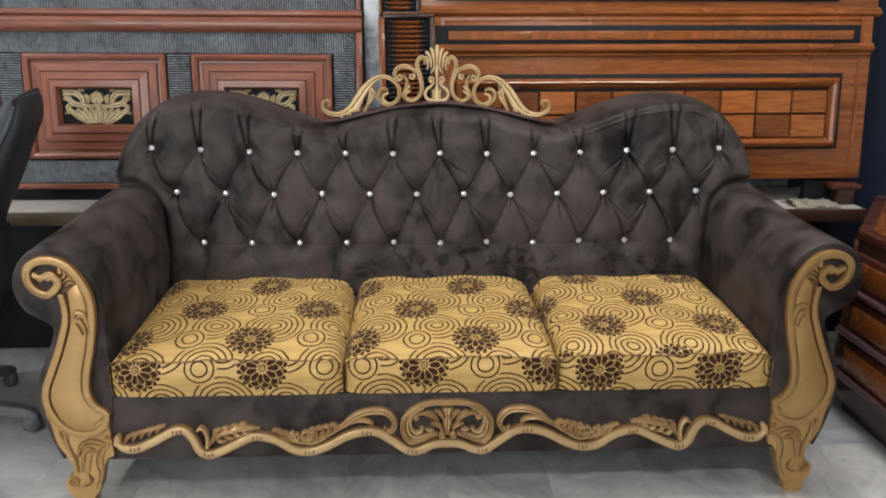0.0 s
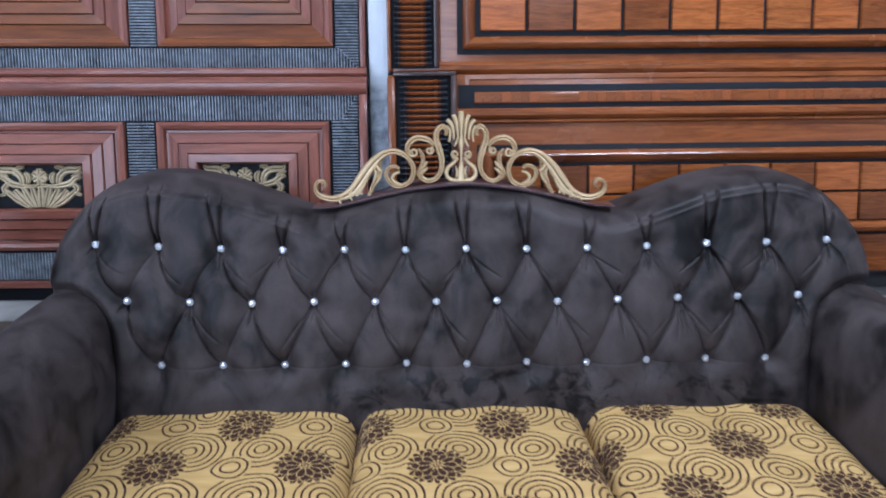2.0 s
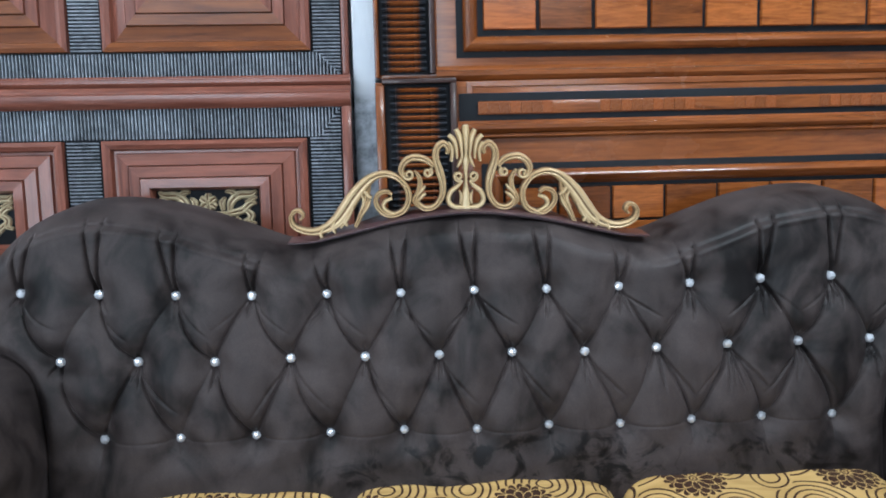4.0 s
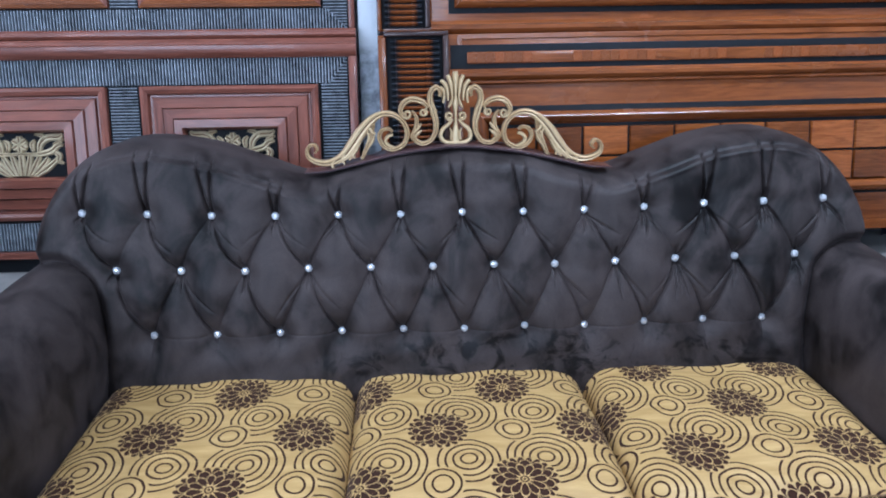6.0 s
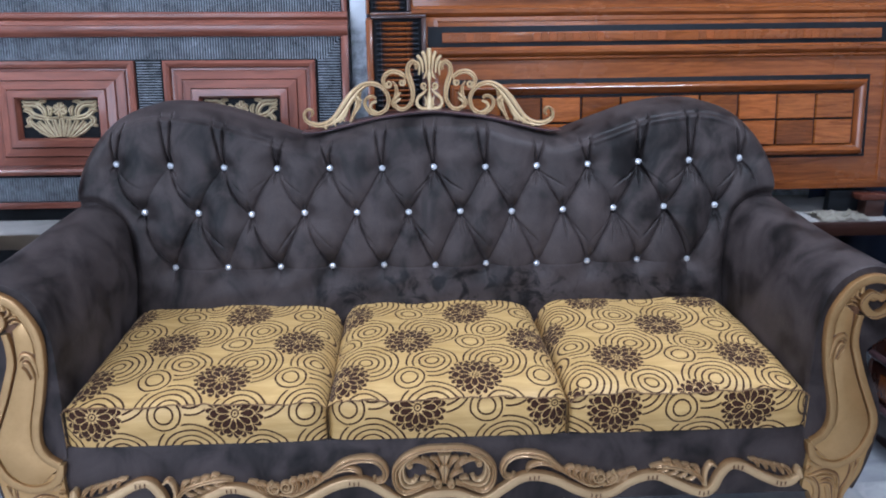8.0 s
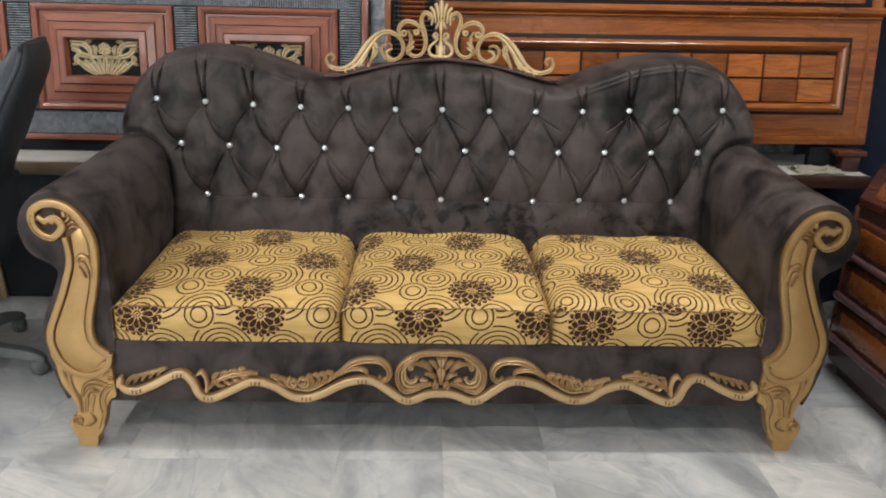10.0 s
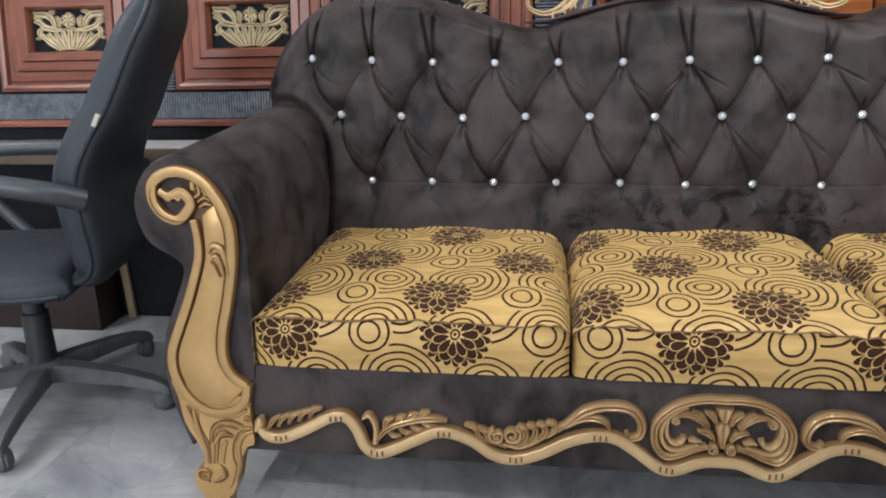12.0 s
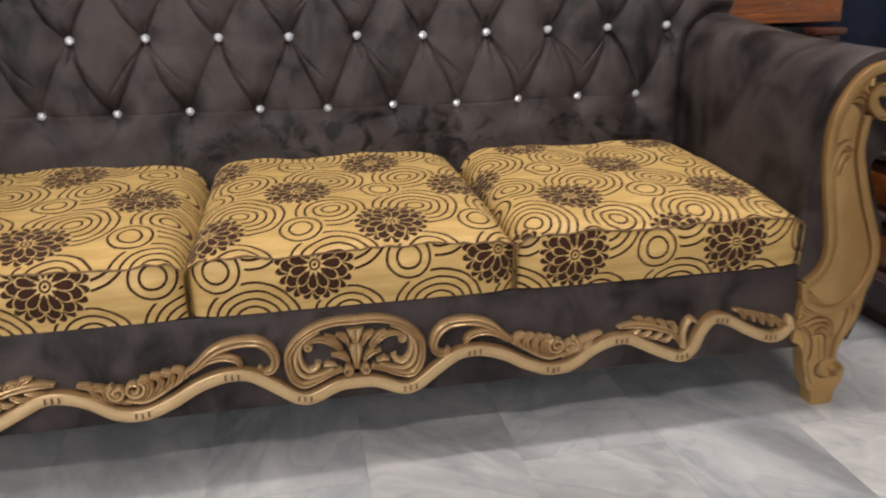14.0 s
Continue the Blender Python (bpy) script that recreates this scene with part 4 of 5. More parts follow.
for k in range(4):
    f = k / 3
    x, z = -0.640 + 0.072 * f, 0.214 + 0.020 * f
    both([(x, z), (x + 0.006, z + 0.016), (x + 0.021, z + 0.024 - 0.004 * f)], [0.010, 0.015, 0.003], 0.010, groove=0.003)
    both([(x + 0.006, z - 0.004), (x + 0.018, z - 0.016 + 0.006 * f), (x + 0.034, z - 0.014 + 0.006 * f)], [0.009, 0.012, 0.003], 0.009, groove=0.003)
# twin shells
both(spiral(-0.417, 0.211, 0.016, 0.003, 110, 1.6), [0.009, 0.006], 0.013, name="curl")
both(spiral(-0.388, 0.215, 0.018, 0.003, 60, -1.7), [0.010, 0.006], 0.014, name="curl")
for k in range(3):
    x = -0.472 + 0.019 * k
    both([(x - 0.008, 0.232 - 0.006 * k), (x + 0.012, 0.226 - 0.006 * k), (x + 0.020, 0.208 - 0.006 * k), (x + 0.036, 0.196 - 0.004 * k)], [0.006, 0.013, 0.012, 0.004], 0.011, groove=0.004)
for k in range(4):
    x, z = -0.378 + 0.0185 * k, 0.233 + 0.0042 * k
    both([(x, z), (x + 0.014, z - 0.005), (x + 0.015, z - 0.026 + 0.003 * k), (x, z - 0.040 + 0.003 * k)], [0.007, 0.015, 0.015, 0.006], 0.013, groove=0.005)
both([(-0.404, 0.194), (-0.376, 0.188), (-0.350, 0.198), (-0.326, 0.214), (-0.296, 0.232)], [0.006, 0.010, 0.011, 0.012, 0.008], 0.011)
both([(-0.311, 0.231), (-0.287, 0.240), (-0.264, 0.254), (-0.236, 0.259), (-0.212, 0.251), (-0.205, 0.236)], [0.008, 0.015, 0.017, 0.017, 0.014, 0.006], 0.012, groove=0.005)
both([(-0.300, 0.236), (-0.282, 0.246), (-0.251, 0.272), (-0.214, 0.284), (-0.177, 0.283), (-0.155, 0.269), (-0.145, 0.245), (-0.150, 0.226), (-0.167, 0.222), (-0.174, 0.233)], [0.006, 0.013, 0.019, 0.021, 0.021, 0.020, 0.018, 0.015, 0.012, 0.007], 0.014, groove=0.006, name="scroll")
# the medallion
both([(0.001, 0.3079), (-0.0302, 0.3086), (-0.062, 0.3029), (-0.0938, 0.2874), (-0.1177, 0.2604), (-0.1231, 0.2352), (-0.1177, 0.2064), (-0.1002, 0.1884), (-0.0747, 0.1938), (-0.0493, 0.2057), (-0.027, 0.2129)], [0.015, 0.015, 0.015, 0.015, 0.015, 0.016, 0.016, 0.014, 0.011, 0.009], 0.016, groove=0.005, name="medallion_rim")
both([(-0.0652, 0.2928), (-0.0906, 0.2784), (-0.1065, 0.2568), (-0.1103, 0.2352), (-0.1049, 0.2136), (-0.0906, 0.2028), (-0.0684, 0.2057), (-0.0429, 0.2165)], [0.005, 0.01, 0.011, 0.011, 0.011, 0.01, 0.008, 0.005], 0.013, name="scroll")
both([(-0.0986, 0.2676), (-0.1018, 0.2478), (-0.0976, 0.2262), (-0.0859, 0.2154), (-0.0731, 0.2201), (-0.0684, 0.2309)], [0.006, 0.01, 0.011, 0.011, 0.012, 0.012], 0.013, name="scroll")
both(spiral(-0.0169, 0.2071, 0.010, 0.003, 110, -1.5), [0.007, 0.005], 0.014, name="curl")
both(spiral(-0.0849, 0.2633, 0.008, 0.002, 90, 1.4), [0.007, 0.005], 0.013, name="curl")
both([(-0.0868, 0.2719), (-0.0652, 0.2762), (-0.0445, 0.2669), (-0.0286, 0.2503)], [0.006, 0.012, 0.012, 0.005], 0.013, groove=0.004)
both([(-0.055, 0.2834), (-0.0413, 0.273), (-0.0254, 0.255)], [0.004, 0.015, 0.005], 0.013, groove=0.004)
both([(-0.034, 0.2827), (-0.0207, 0.2755), (-0.0118, 0.2586)], [0.005, 0.017, 0.006], 0.013, groove=0.004)
both([(-0.0455, 0.2438), (-0.027, 0.2402), (-0.0137, 0.2262)], [0.003, 0.017, 0.006], 0.013, groove=0.004)
both([(-0.0604, 0.2226), (-0.0509, 0.2244), (-0.0366, 0.2222)], [0.004, 0.012, 0.003], 0.012)
part("palmette", carve(bmesh.new(), [(0.0, 0.2921), (0.0, 0.2802), (0.0, 0.2658)], [0.034, 0.028, 0.01], 0.015, -0.004, 6, groove=0.004), (APRON_GOLD, GLAZE_SHADE), APRON)
part("palmette", carve(bmesh.new(), [(0.0, 0.2633), (0.0, 0.2478), (0.0, 0.2316), (0.0, 0.2129)], [0.014, 0.03, 0.024, 0.016, 0.01], 0.015, -0.004, 6, groove=0.004), (APRON_GOLD, GLAZE_SHADE), APRON)
# dark bars laid on the apron stand for the shade in its notches
dash = None
for nx in (0.852, 0.735, 0.655, 0.520, 0.380, 0.222, 0.098):
    for flip in (1, -1):
        for k in (-1, 0, 1):
            x = -nx + k * 0.011
            zz = float(np.interp(x, [p[0] for p in WAVE], [p[1] for p in WAVE]))
            m = pose(flip * x, -0.0205, zz)
            if dash is None:
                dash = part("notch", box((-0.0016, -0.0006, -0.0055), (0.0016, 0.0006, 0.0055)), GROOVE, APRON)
                dash.matrix_basis = m
            else:
                shared("notch", dash, m, APRON)

# carved crest on the back
crest_y = 0.685
CREST_X = -0.008
CREST_RAIL = [(-0.392, 0.984), (-0.340, 0.986), (-0.280, 0.999), (-0.200, 1.018), (-0.120, 1.033), (0.0, 1.044), (0.120, 1.033), (0.200, 1.018), (0.280, 0.999), (0.340, 0.986), (0.392, 0.984)]
CREST = part("crest_rail", carve(bmesh.new(), CREST_RAIL, [0.004, 0.014, 0.016, 0.016, 0.014, 0.004], 0.032, crest_y, 6, base=1.0), (RAIL_WOOD, RAIL_WOOD), SOFA, "dark polished wooden rail along the top of the back")
part("rail_bead", carve(bmesh.new(), [(x, z + 0.002) for x, z in CREST_RAIL], [0.003, 0.006, 0.006, 0.006, 0.003], 0.006, crest_y - 0.031, 6, base=0.3), (RAIL_WOOD, RAIL_WOOD), CREST)


def crown(pts, w, d=0.011, groove=0.0, name="scroll", mirror=True):
    for flip in ((1, -1) if mirror else (1,)):
        part(name, carve(bmesh.new(), pts, w, d, crest_y - 0.006, 7, flip, groove, base=1.0, dx=CREST_X, flank=True), (CREST_GOLD, GLAZE_SHADE), CREST)


# fan of the palmette
crown([(0.0, 1.228), (0.0, 1.214), (0.0, 1.192), (0.0, 1.164)], [0.012, 0.017, 0.012, 0.006], 0.014, name="palmette_leaf", mirror=False)
crown([(0.020, 1.219), (0.013, 1.204), (0.010, 1.185), (0.008, 1.160)], [0.010, 0.013, 0.009, 0.005], 0.013, name="palmette_leaf")
crown([(0.036, 1.207), (0.025, 1.196), (0.020, 1.178), (0.019, 1.158)], [0.009, 0.012, 0.009, 0.005], 0.012, name="palmette_leaf")
crown([(0.037, 1.192), (0.030, 1.181), (0.029, 1.166), (0.031, 1.152)], [0.006, 0.009, 0.008, 0.006], 0.011, name="palmette_leaf")
crown([(0.008, 1.164), (0.012, 1.150), (0.018, 1.140)], [0.005, 0.009, 0.003], name="leaf")
crown([(0.0, 1.168), (0.0, 1.150), (0.0, 1.128), (0.0, 1.104), (0.0, 1.080), (0.0, 1.052)], [0.008, 0.017, 0.007, 0.007, 0.018, 0.024], 0.010, name="stem", mirror=False)
crown([(0.0, 1.052), (0.026, 1.053), (0.038, 1.066), (0.034, 1.084), (0.018, 1.098), (0.008, 1.110)], [0.010, 0.011, 0.011, 0.011, 0.009, 0.006])
crown(spiral(0.016, 1.119, 0.010, 0.003, -120, 1.4), [0.007, 0.005], name="curl")
crown([(0.014, 1.088), (0.010, 1.074), (0.013, 1.060)], [0.003, 0.008, 0.004], name="leaf")
# hooked scroll beside it
crown([(0.040, 1.168), (0.038, 1.181), (0.049, 1.190), (0.062, 1.178), (0.064, 1.157), (0.056, 1.129), (0.050, 1.104), (0.052, 1.077), (0.066, 1.056), (0.086, 1.050), (0.101, 1.058), (0.105, 1.072)], [0.008, 0.012, 0.014, 0.014, 0.015, 0.018, 0.015, 0.013, 0.012, 0.012, 0.012, 0.006], 0.012, 0.004)
crown([(0.069, 1.142), (0.086, 1.156), (0.111, 1.161), (0.130, 1.152), (0.139, 1.135), (0.134, 1.120)], [0.010, 0.014, 0.015, 0.015, 0.013, 0.008], 0.012, 0.005)
crown(spiral(0.123, 1.125, 0.012, 0.003, 20, -1.3), [0.008, 0.005], name="curl")
crown(spiral(0.082, 1.129, 0.010, 0.003, 120, 1.3), [0.007, 0.005], name="curl")
crown([(0.110, 1.133), (0.099, 1.114), (0.101, 1.090), (0.112, 1.069), (0.104, 1.054)], [0.004, 0.011, 0.012, 0.010, 0.005], 0.011, 0.004, name="leaf")
crown([(0.088, 1.100), (0.095, 1.091), (0.106, 1.080)], [0.003, 0.010, 0.004], name="leaf")
crown([(0.087, 1.083), (0.096, 1.077), (0.106, 1.066)], [0.003, 0.010, 0.004], name="leaf")
# long S scroll with its ring
crown([(0.359, 1.031), (0.352, 1.040), (0.359, 1.051), (0.371, 1.049), (0.378, 1.037), (0.374, 1.020), (0.358, 1.009), (0.333, 1.004), (0.307, 1.010), (0.282, 1.026), (0.262, 1.050), (0.241, 1.080), (0.216, 1.108), (0.191, 1.124), (0.166, 1.126), (0.141, 1.114), (0.126, 1.092), (0.124, 1.069), (0.134, 1.048), (0.157, 1.037), (0.177, 1.041), (0.191, 1.055), (0.195, 1.072), (0.187, 1.085), (0.171, 1.089), (0.161, 1.082)],
      [0.005, 0.007, 0.008, 0.009, 0.010, 0.012, 0.014, 0.016, 0.020, 0.027, 0.032, 0.031, 0.024, 0.016, 0.014, 0.013, 0.013, 0.013, 0.013, 0.012, 0.012, 0.011, 0.011, 0.010, 0.009, 0.006], 0.012, 0.004)
crown([(0.160, 1.074), (0.173, 1.069), (0.179, 1.058), (0.172, 1.048), (0.157, 1.041)], [0.007, 0.010, 0.009, 0.007, 0.004], name="leaf")
crown([(0.206, 1.102), (0.214, 1.076), (0.223, 1.050), (0.240, 1.014)], [0.004, 0.012, 0.013, 0.009], 0.011, 0.004, name="leaf")
crown([(0.226, 1.088), (0.220, 1.068), (0.228, 1.050)], [0.003, 0.010, 0.003], name="leaf")
crown([(0.206, 1.074), (0.212, 1.058), (0.224, 1.040)], [0.003, 0.009, 0.003], name="leaf")
crown([(0.257, 1.049), (0.270, 1.024), (0.300, 1.004)], [0.004, 0.013, 0.004], name="leaf")
crown([(0.243, 1.056), (0.256, 1.034), (0.272, 1.012)], [0.003, 0.010, 0.005], name="leaf")

for k in range(3):
    x, z = 0.262 + 0.026 * k, 1.034 - 0.014 * k
    crown([(x - 0.004, z + 0.006), (x + 0.002, z - 0.006), (x - 0.004, z - 0.018)], [0.005, 0.012, 0.003], 0.012, name="leaf")
crown([(0.222, 1.100), (0.214, 1.084), (0.203, 1.076)], [0.004, 0.011, 0.003], name="leaf")

# ---- seat cushions ----
CUSHIONS = [(-0.897, -0.283, -0.705, 0.250, -0.495, 0.421), (-0.277, 0.298, -0.083, 0.240, -0.064, 0.423), (0.304, 0.897, 0.455, 0.135, 0.412, 0.403)]


def cushion(x0, x1, fu, fv, gu, gv):
    """A boxed seat cushion: front panel, soft crowned top; the cloth of the top and of the front are separate pieces."""
    xm, hw = (x0 + x1) / 2, (x1 - x0) / 2
    bm = bmesh.new()
    uv = bm.loops.layers.uv.new("UVMap")
    nx, ny, nz = 90, 48, 12
    y0, y1, zb, zs = -0.008, 0.575, 0.338, 0.441

    def top_at(s, r):
        x = xm + hw * s
        e = (1 - abs(s)) * hw
        f = r * (y1 - y0)
        side = 1 - math.exp(-e / 0.024)
        front = 1 - math.exp(-f / 0.06)
        z = zs + (0.022 * front + 0.034 * r ** 0.7) * side - 0.018 * math.exp(-e / 0.012) + 0.003 * math.sin(x * 19 + r * 7) + 0.0022 * math.sin(x * 47 + 5 * math.sin(f * 13 + xm * 9)) * math.sin(f * 31 + x * 11) * side
        z += 0.0016 * math.sin(x * 150 + 4 * math.sin(x * 23)) * math.exp(-f / 0.012)
        bulge = 0.004 * math.sin(math.pi * r) * (1 if s > 0 else -1) * abs(s) ** 8
        return (x + bulge, y0 + f, z)

    ss = np.sin(np.linspace(-math.pi / 2, math.pi / 2, nx + 1))
    rr = np.linspace(0, 1, ny + 1) ** 1.3
    top = [[bm.verts.new(top_at(s, r)) for s in ss] for r in rr]
    ff = np.linspace(0, 1, nz + 1)
    front = []
    for k, f in enumerate(ff):
        z = zs + (zb - zs) * f
        row = []
        for i, s in enumerate(ss):
            x, y, zt = top_at(s, 0)
            zz = zt + (zb - zt) * f
            yy = y - 0.010 * math.sin(math.pi * min(f * 1.1, 1)) * (1 - abs(s) ** 10) + 0.014 * abs(s) ** 14
            row.append(bm.verts.new((x, yy, zz)))
        front.append(row)
    side_l, side_r = [], []
    for side, i in ((side_l, 0), (side_r, nx)):
        for j in range(ny + 1):
            c = top[j][i].co
            side.append(bm.verts.new((c.x, c.y, zb)))

    def face(vs, mapper):
        f = bm.faces.new(vs)
        for lp in f.loops:
            lp[uv].uv = mapper(lp.vert.co)

    on_top = lambda c: (c.x - fu, c.y - fv)  # noqa: E731
    on_front = lambda c: (c.x - gu, c.z - gv)  # noqa: E731
    on_side = lambda c: (c.y + 0.13, c.z)  # noqa: E731
    for j in range(ny):
        for i in range(nx):
            face((top[j][i], top[j][i + 1], top[j + 1][i + 1], top[j + 1][i]), on_top)
    for k in range(nz):
        for i in range(nx):
            face((front[k + 1][i], front[k + 1][i + 1], front[k][i + 1], front[k][i]), on_front)
    for side, i, order in ((side_l, 0, 1), (side_r, nx, -1)):
        for j in range(ny):
            face((side[j], top[j][i], top[j + 1][i], side[j + 1])[::order], on_side)
    face((side_l[0], *[front[nz][i] for i in range(1, nx)], side_r[0], side_r[-1], side_l[-1])[::-1], on_side)
    face([top[ny][i] for i in range(nx + 1)] + [side_r[-1], side_l[-1]], on_side)
    base = thing("seat_cushion", "gold brocade seat cushion woven with brown daisies and rings", "cushion", "seat cushions on the sofa")
    part("cover", bm, BROCADE, base)
    pts = [(xm + hw * s, y0 - 0.001, top_at(s, 0)[2] + 0.001) for s in np.sin(np.linspace(-math.pi / 2, math.pi / 2, 60))]
    part("piping", tube(bmesh.new(), pts, [0.0012 + 0.0016 * random.random() for _ in range(60)], 2, 6), SEAM, base, "thin sewn seam edge")


SEAM = plain("gold_seam", (0.13, 0.068, 0.022), 0.7, scale=300, amount=0.5)
for row in CUSHIONS:
    cushion(*row)


# ---- bed boards leaning on the wall ----
LEAN = 6.84


def hz(z):
    return (z - 1.05) / math.cos(radians(LEAN))


def moulding(x0, x1, z0, z1, prof, mats, parent, names=("rail", "stile"), label=""):
    """A mitred frame: prof is (inset, proud) from the outside in; rails and stiles are pieces of their own."""
    loops = []
    for inset, p in prof:
        loops.append([(x0 + inset, -p, z0 + inset), (x1 - inset, -p, z0 + inset), (x1 - inset, -p, z1 - inset), (x0 + inset, -p, z1 - inset)])
    for side in range(4):
        bm = bmesh.new()
        a = [bm.verts.new(lp[side]) for lp in loops]
        b = [bm.verts.new(lp[(side + 1) % 4]) for lp in loops]
        for k in range(len(loops) - 1):
            bm.faces.new((a[k], b[k], b[k + 1], a[k + 1]))
        part(names[side % 2], bm, mats[side % 2], parent, label)


def ribs(bm, x0, x1, z0, z1, pitch, upright, p0=0.004, p1=0.011):
    """A field of half-round ribs."""
    span = (x1 - x0) if upright else (z1 - z0)
    n = max(1, round(span / pitch))
    for k in range(n):
        c = (x0 if upright else z0) + (k + 0.5) * span / n
        h = span / n * 0.33
        sec = [(-h, -p0), (-0.6 * h, -p1 + 0.001), (0.6 * h, -p1), (h, -p0)]
        ends = (z0, z1) if upright else (x0, x1)
        rows = [[bm.verts.new((c + s, q, e) if upright else (e, q, c + s)) for s, q in sec] for e in ends]
        for i in range(3):
            bm.faces.new((rows[0][i], rows[0][i + 1], rows[1][i + 1], rows[1][i]))
    return bm


def slab(name, lo, hi, mat, parent, bevel=0.003, label=""):
    return part(name, box(lo, hi, bevel), mat, parent, label)


def rail(name, x0, x1, z, h, p, mat, parent):
    """A rounded moulded rail lying on the board."""
    bm = bmesh.new()
    sec = [(0.0, -0.5), (p * 0.55, -0.5), (p * 0.8, -0.36), (p, -0.18), (p, 0.12), (p * 0.72, 0.22), (p * 0.72, 0.30), (p * 0.5, 0.5), (0.0, 0.5)]
    a = [bm.verts.new((x0, -d, z + h * f)) for d, f in sec]
    b = [bm.verts.new((x1, -d, z + h * f)) for d, f in sec]
    for k in range(len(sec) - 1):
        bm.faces.new((a[k], b[k], b[k + 1], a[k + 1]))
    bm.faces.new(a[::-1])
    bm.faces.new(b)
    bmesh.ops.recalc_face_normals(bm, faces=bm.faces)
    return part(name, bm, mat, parent)


STEP = [(0, 0), (0, 0.018), (0.010, 0.022), (0.020, 0.018), (0.024, 0.004), (0.030, 0.004), (0.033, 0.013), (0.060, 0.018), (0.0615, 0.011), (0.064, 0.024), (0.090, 0.028), (0.0915, 0.021), (0.094, 0.034), (0.116, 0.035), (0.120, 0.028), (0.124, 0.006)]


def gold_panel(parent, cx, cz, w, h):
    """A carved gold flower basket on a black ground."""
    slab("carving_ground", (cx - w / 2, -0.008, cz - h / 2), (cx + w / 2, 0.0, cz + h / 2), EBONY, parent, 0.001)
    y = -0.006

    def leaf(pts, ws, d=0.010):
        part("gold_leaf", carve(bmesh.new(), [(cx + a * w, cz + b * h) for a, b in pts], [1.22 * q for q in ws], d, y, 5, groove=0.004), (GOLD_WALL, GLAZE_SHADE), parent)

    for f in (-1, 1):
        for k in range(4):
            q = k / 3
            leaf([(f * (0.04 + 0.10 * q), -0.47), (f * (0.07 + 0.20 * q), -0.26 - 0.04 * q), (f * (0.10 + 0.29 * q), 0.0 - 0.10 * q)], [0.010, 0.018, 0.013])
        leaf([(f * 0.10, 0.02), (f * 0.20, 0.02), (f * 0.33, 0.08), (f * 0.40, 0.20), (f * 0.47, 0.22)], [0.008, 0.014, 0.018, 0.016, 0.006])
        leaf([(f * 0.20, 0.04), (f * 0.22, 0.24), (f * 0.30, 0.38), (f * 0.42, 0.40), (f * 0.47, 0.47)], [0.010, 0.018, 0.020, 0.018, 0.006])
        leaf([(f * 0.34, 0.10), (f * 0.41, -0.02), (f * 0.40, -0.14), (f * 0.46, -0.20)], [0.008, 0.018, 0.014, 0.006])
        leaf([(f * 0.30, 0.34), (f * 0.24, 0.44), (f * 0.17, 0.46)], [0.008, 0.014, 0.006])
        leaf([(f * 0.14, 0.08), (f * 0.13, 0.24), (f * 0.17, 0.34)], [0.008, 0.016, 0.006])
        leaf([(f * 0.36, 0.24), (f * 0.45, 0.32), (f * 0.47, 0.30)], [0.006, 0.012, 0.004])
    leaf([(0, -0.47), (0, -0.2), (0, 0.02)], [0.012, 0.020, 0.016])
    leaf([(-0.22, -0.02), (0, 0.03), (0.22, -0.02)], [0.006, 0.012, 0.006])
    for k in range(6):
        a = radians(60 * k + 30)
        leaf([(0, 0.24), (0.05 * math.cos(a), 0.24 + 0.11 * math.sin(a)), (0.085 * math.cos(a), 0.24 + 0.19 * math.sin(a))], [0.008, 0.019, 0.012], 0.013)


LX = (-2.35, -0.268)
lower_l = thing("headboard", "dark mahogany bed headboard with ribbed bands and gold carved panels", "headboard", "bed boards", m=pose(0, 0.968, 1.05, -LEAN, 0, 0))
slab("board", (LX[0], 0.0, hz(0.700)), (LX[1], 0.018, hz(1.335)), EBONY, lower_l)
rail("cap_rail", LX[0], LX[1], hz(1.284), 0.052, 0.034, RED_X, lower_l)
rail("top_bead", LX[0], LX[1], hz(1.3235), 0.025, 0.022, RED_X, lower_l)
slab("end_stile", (-0.292, -0.020, hz(0.700)), (LX[1], -0.0005, hz(1.262)), RED_Z, lower_l)
slab("bottom_rail", (LX[0], -0.020, hz(0.700)), (-0.2925, -0.0005, hz(0.721)), RED_X, lower_l)
PANELS = [(-0.882, -0.381), (-1.479, -0.977), (-2.076, -1.574)]
bm = bmesh.new()
ribs(bm, LX[0], -0.345, hz(1.186), hz(1.258), 0.0088, True)
ribs(bm, LX[0], -0.295, hz(0.724), hz(0.804), 0.0088, True)
ribs(bm, -0.372, -0.297, hz(0.806), hz(1.186), 0.0088, False)
for k in range(8):
    xa, zz = -0.345 + k * 0.0062, 1.186 + k * 0.009
    ribs(bm, xa, -0.296, hz(zz), hz(zz + 0.009), 0.0088, False)
for k in range(5):
    xa = -0.345 + k * 0.0088
    ribs(bm, xa, xa + 0.0088, hz(1.186 + (xa + 0.0044 + 0.345) / 0.0062 * 0.009), hz(1.258), 0.0088, True)
for xa, xb in ((-0.969, -0.890), (-1.566, -1.487)):
    ribs(bm, xa, xb, hz(0.810), hz(1.182), 0.0088, False)
tagged(part("ribbed_band", bm, RIB, lower_l, "fine grey-black fluted bands", smooth=False), kind="stuff")
for xa, xb in PANELS:
    moulding(xa, xb, hz(0.812), hz(1.182), STEP, (RED_X, RED_Z), lower_l)
    gold_panel(lower_l, (xa + xb) / 2, (hz(0.936) + hz(1.058)) / 2, (xb - xa) - 0.246, 0.126)

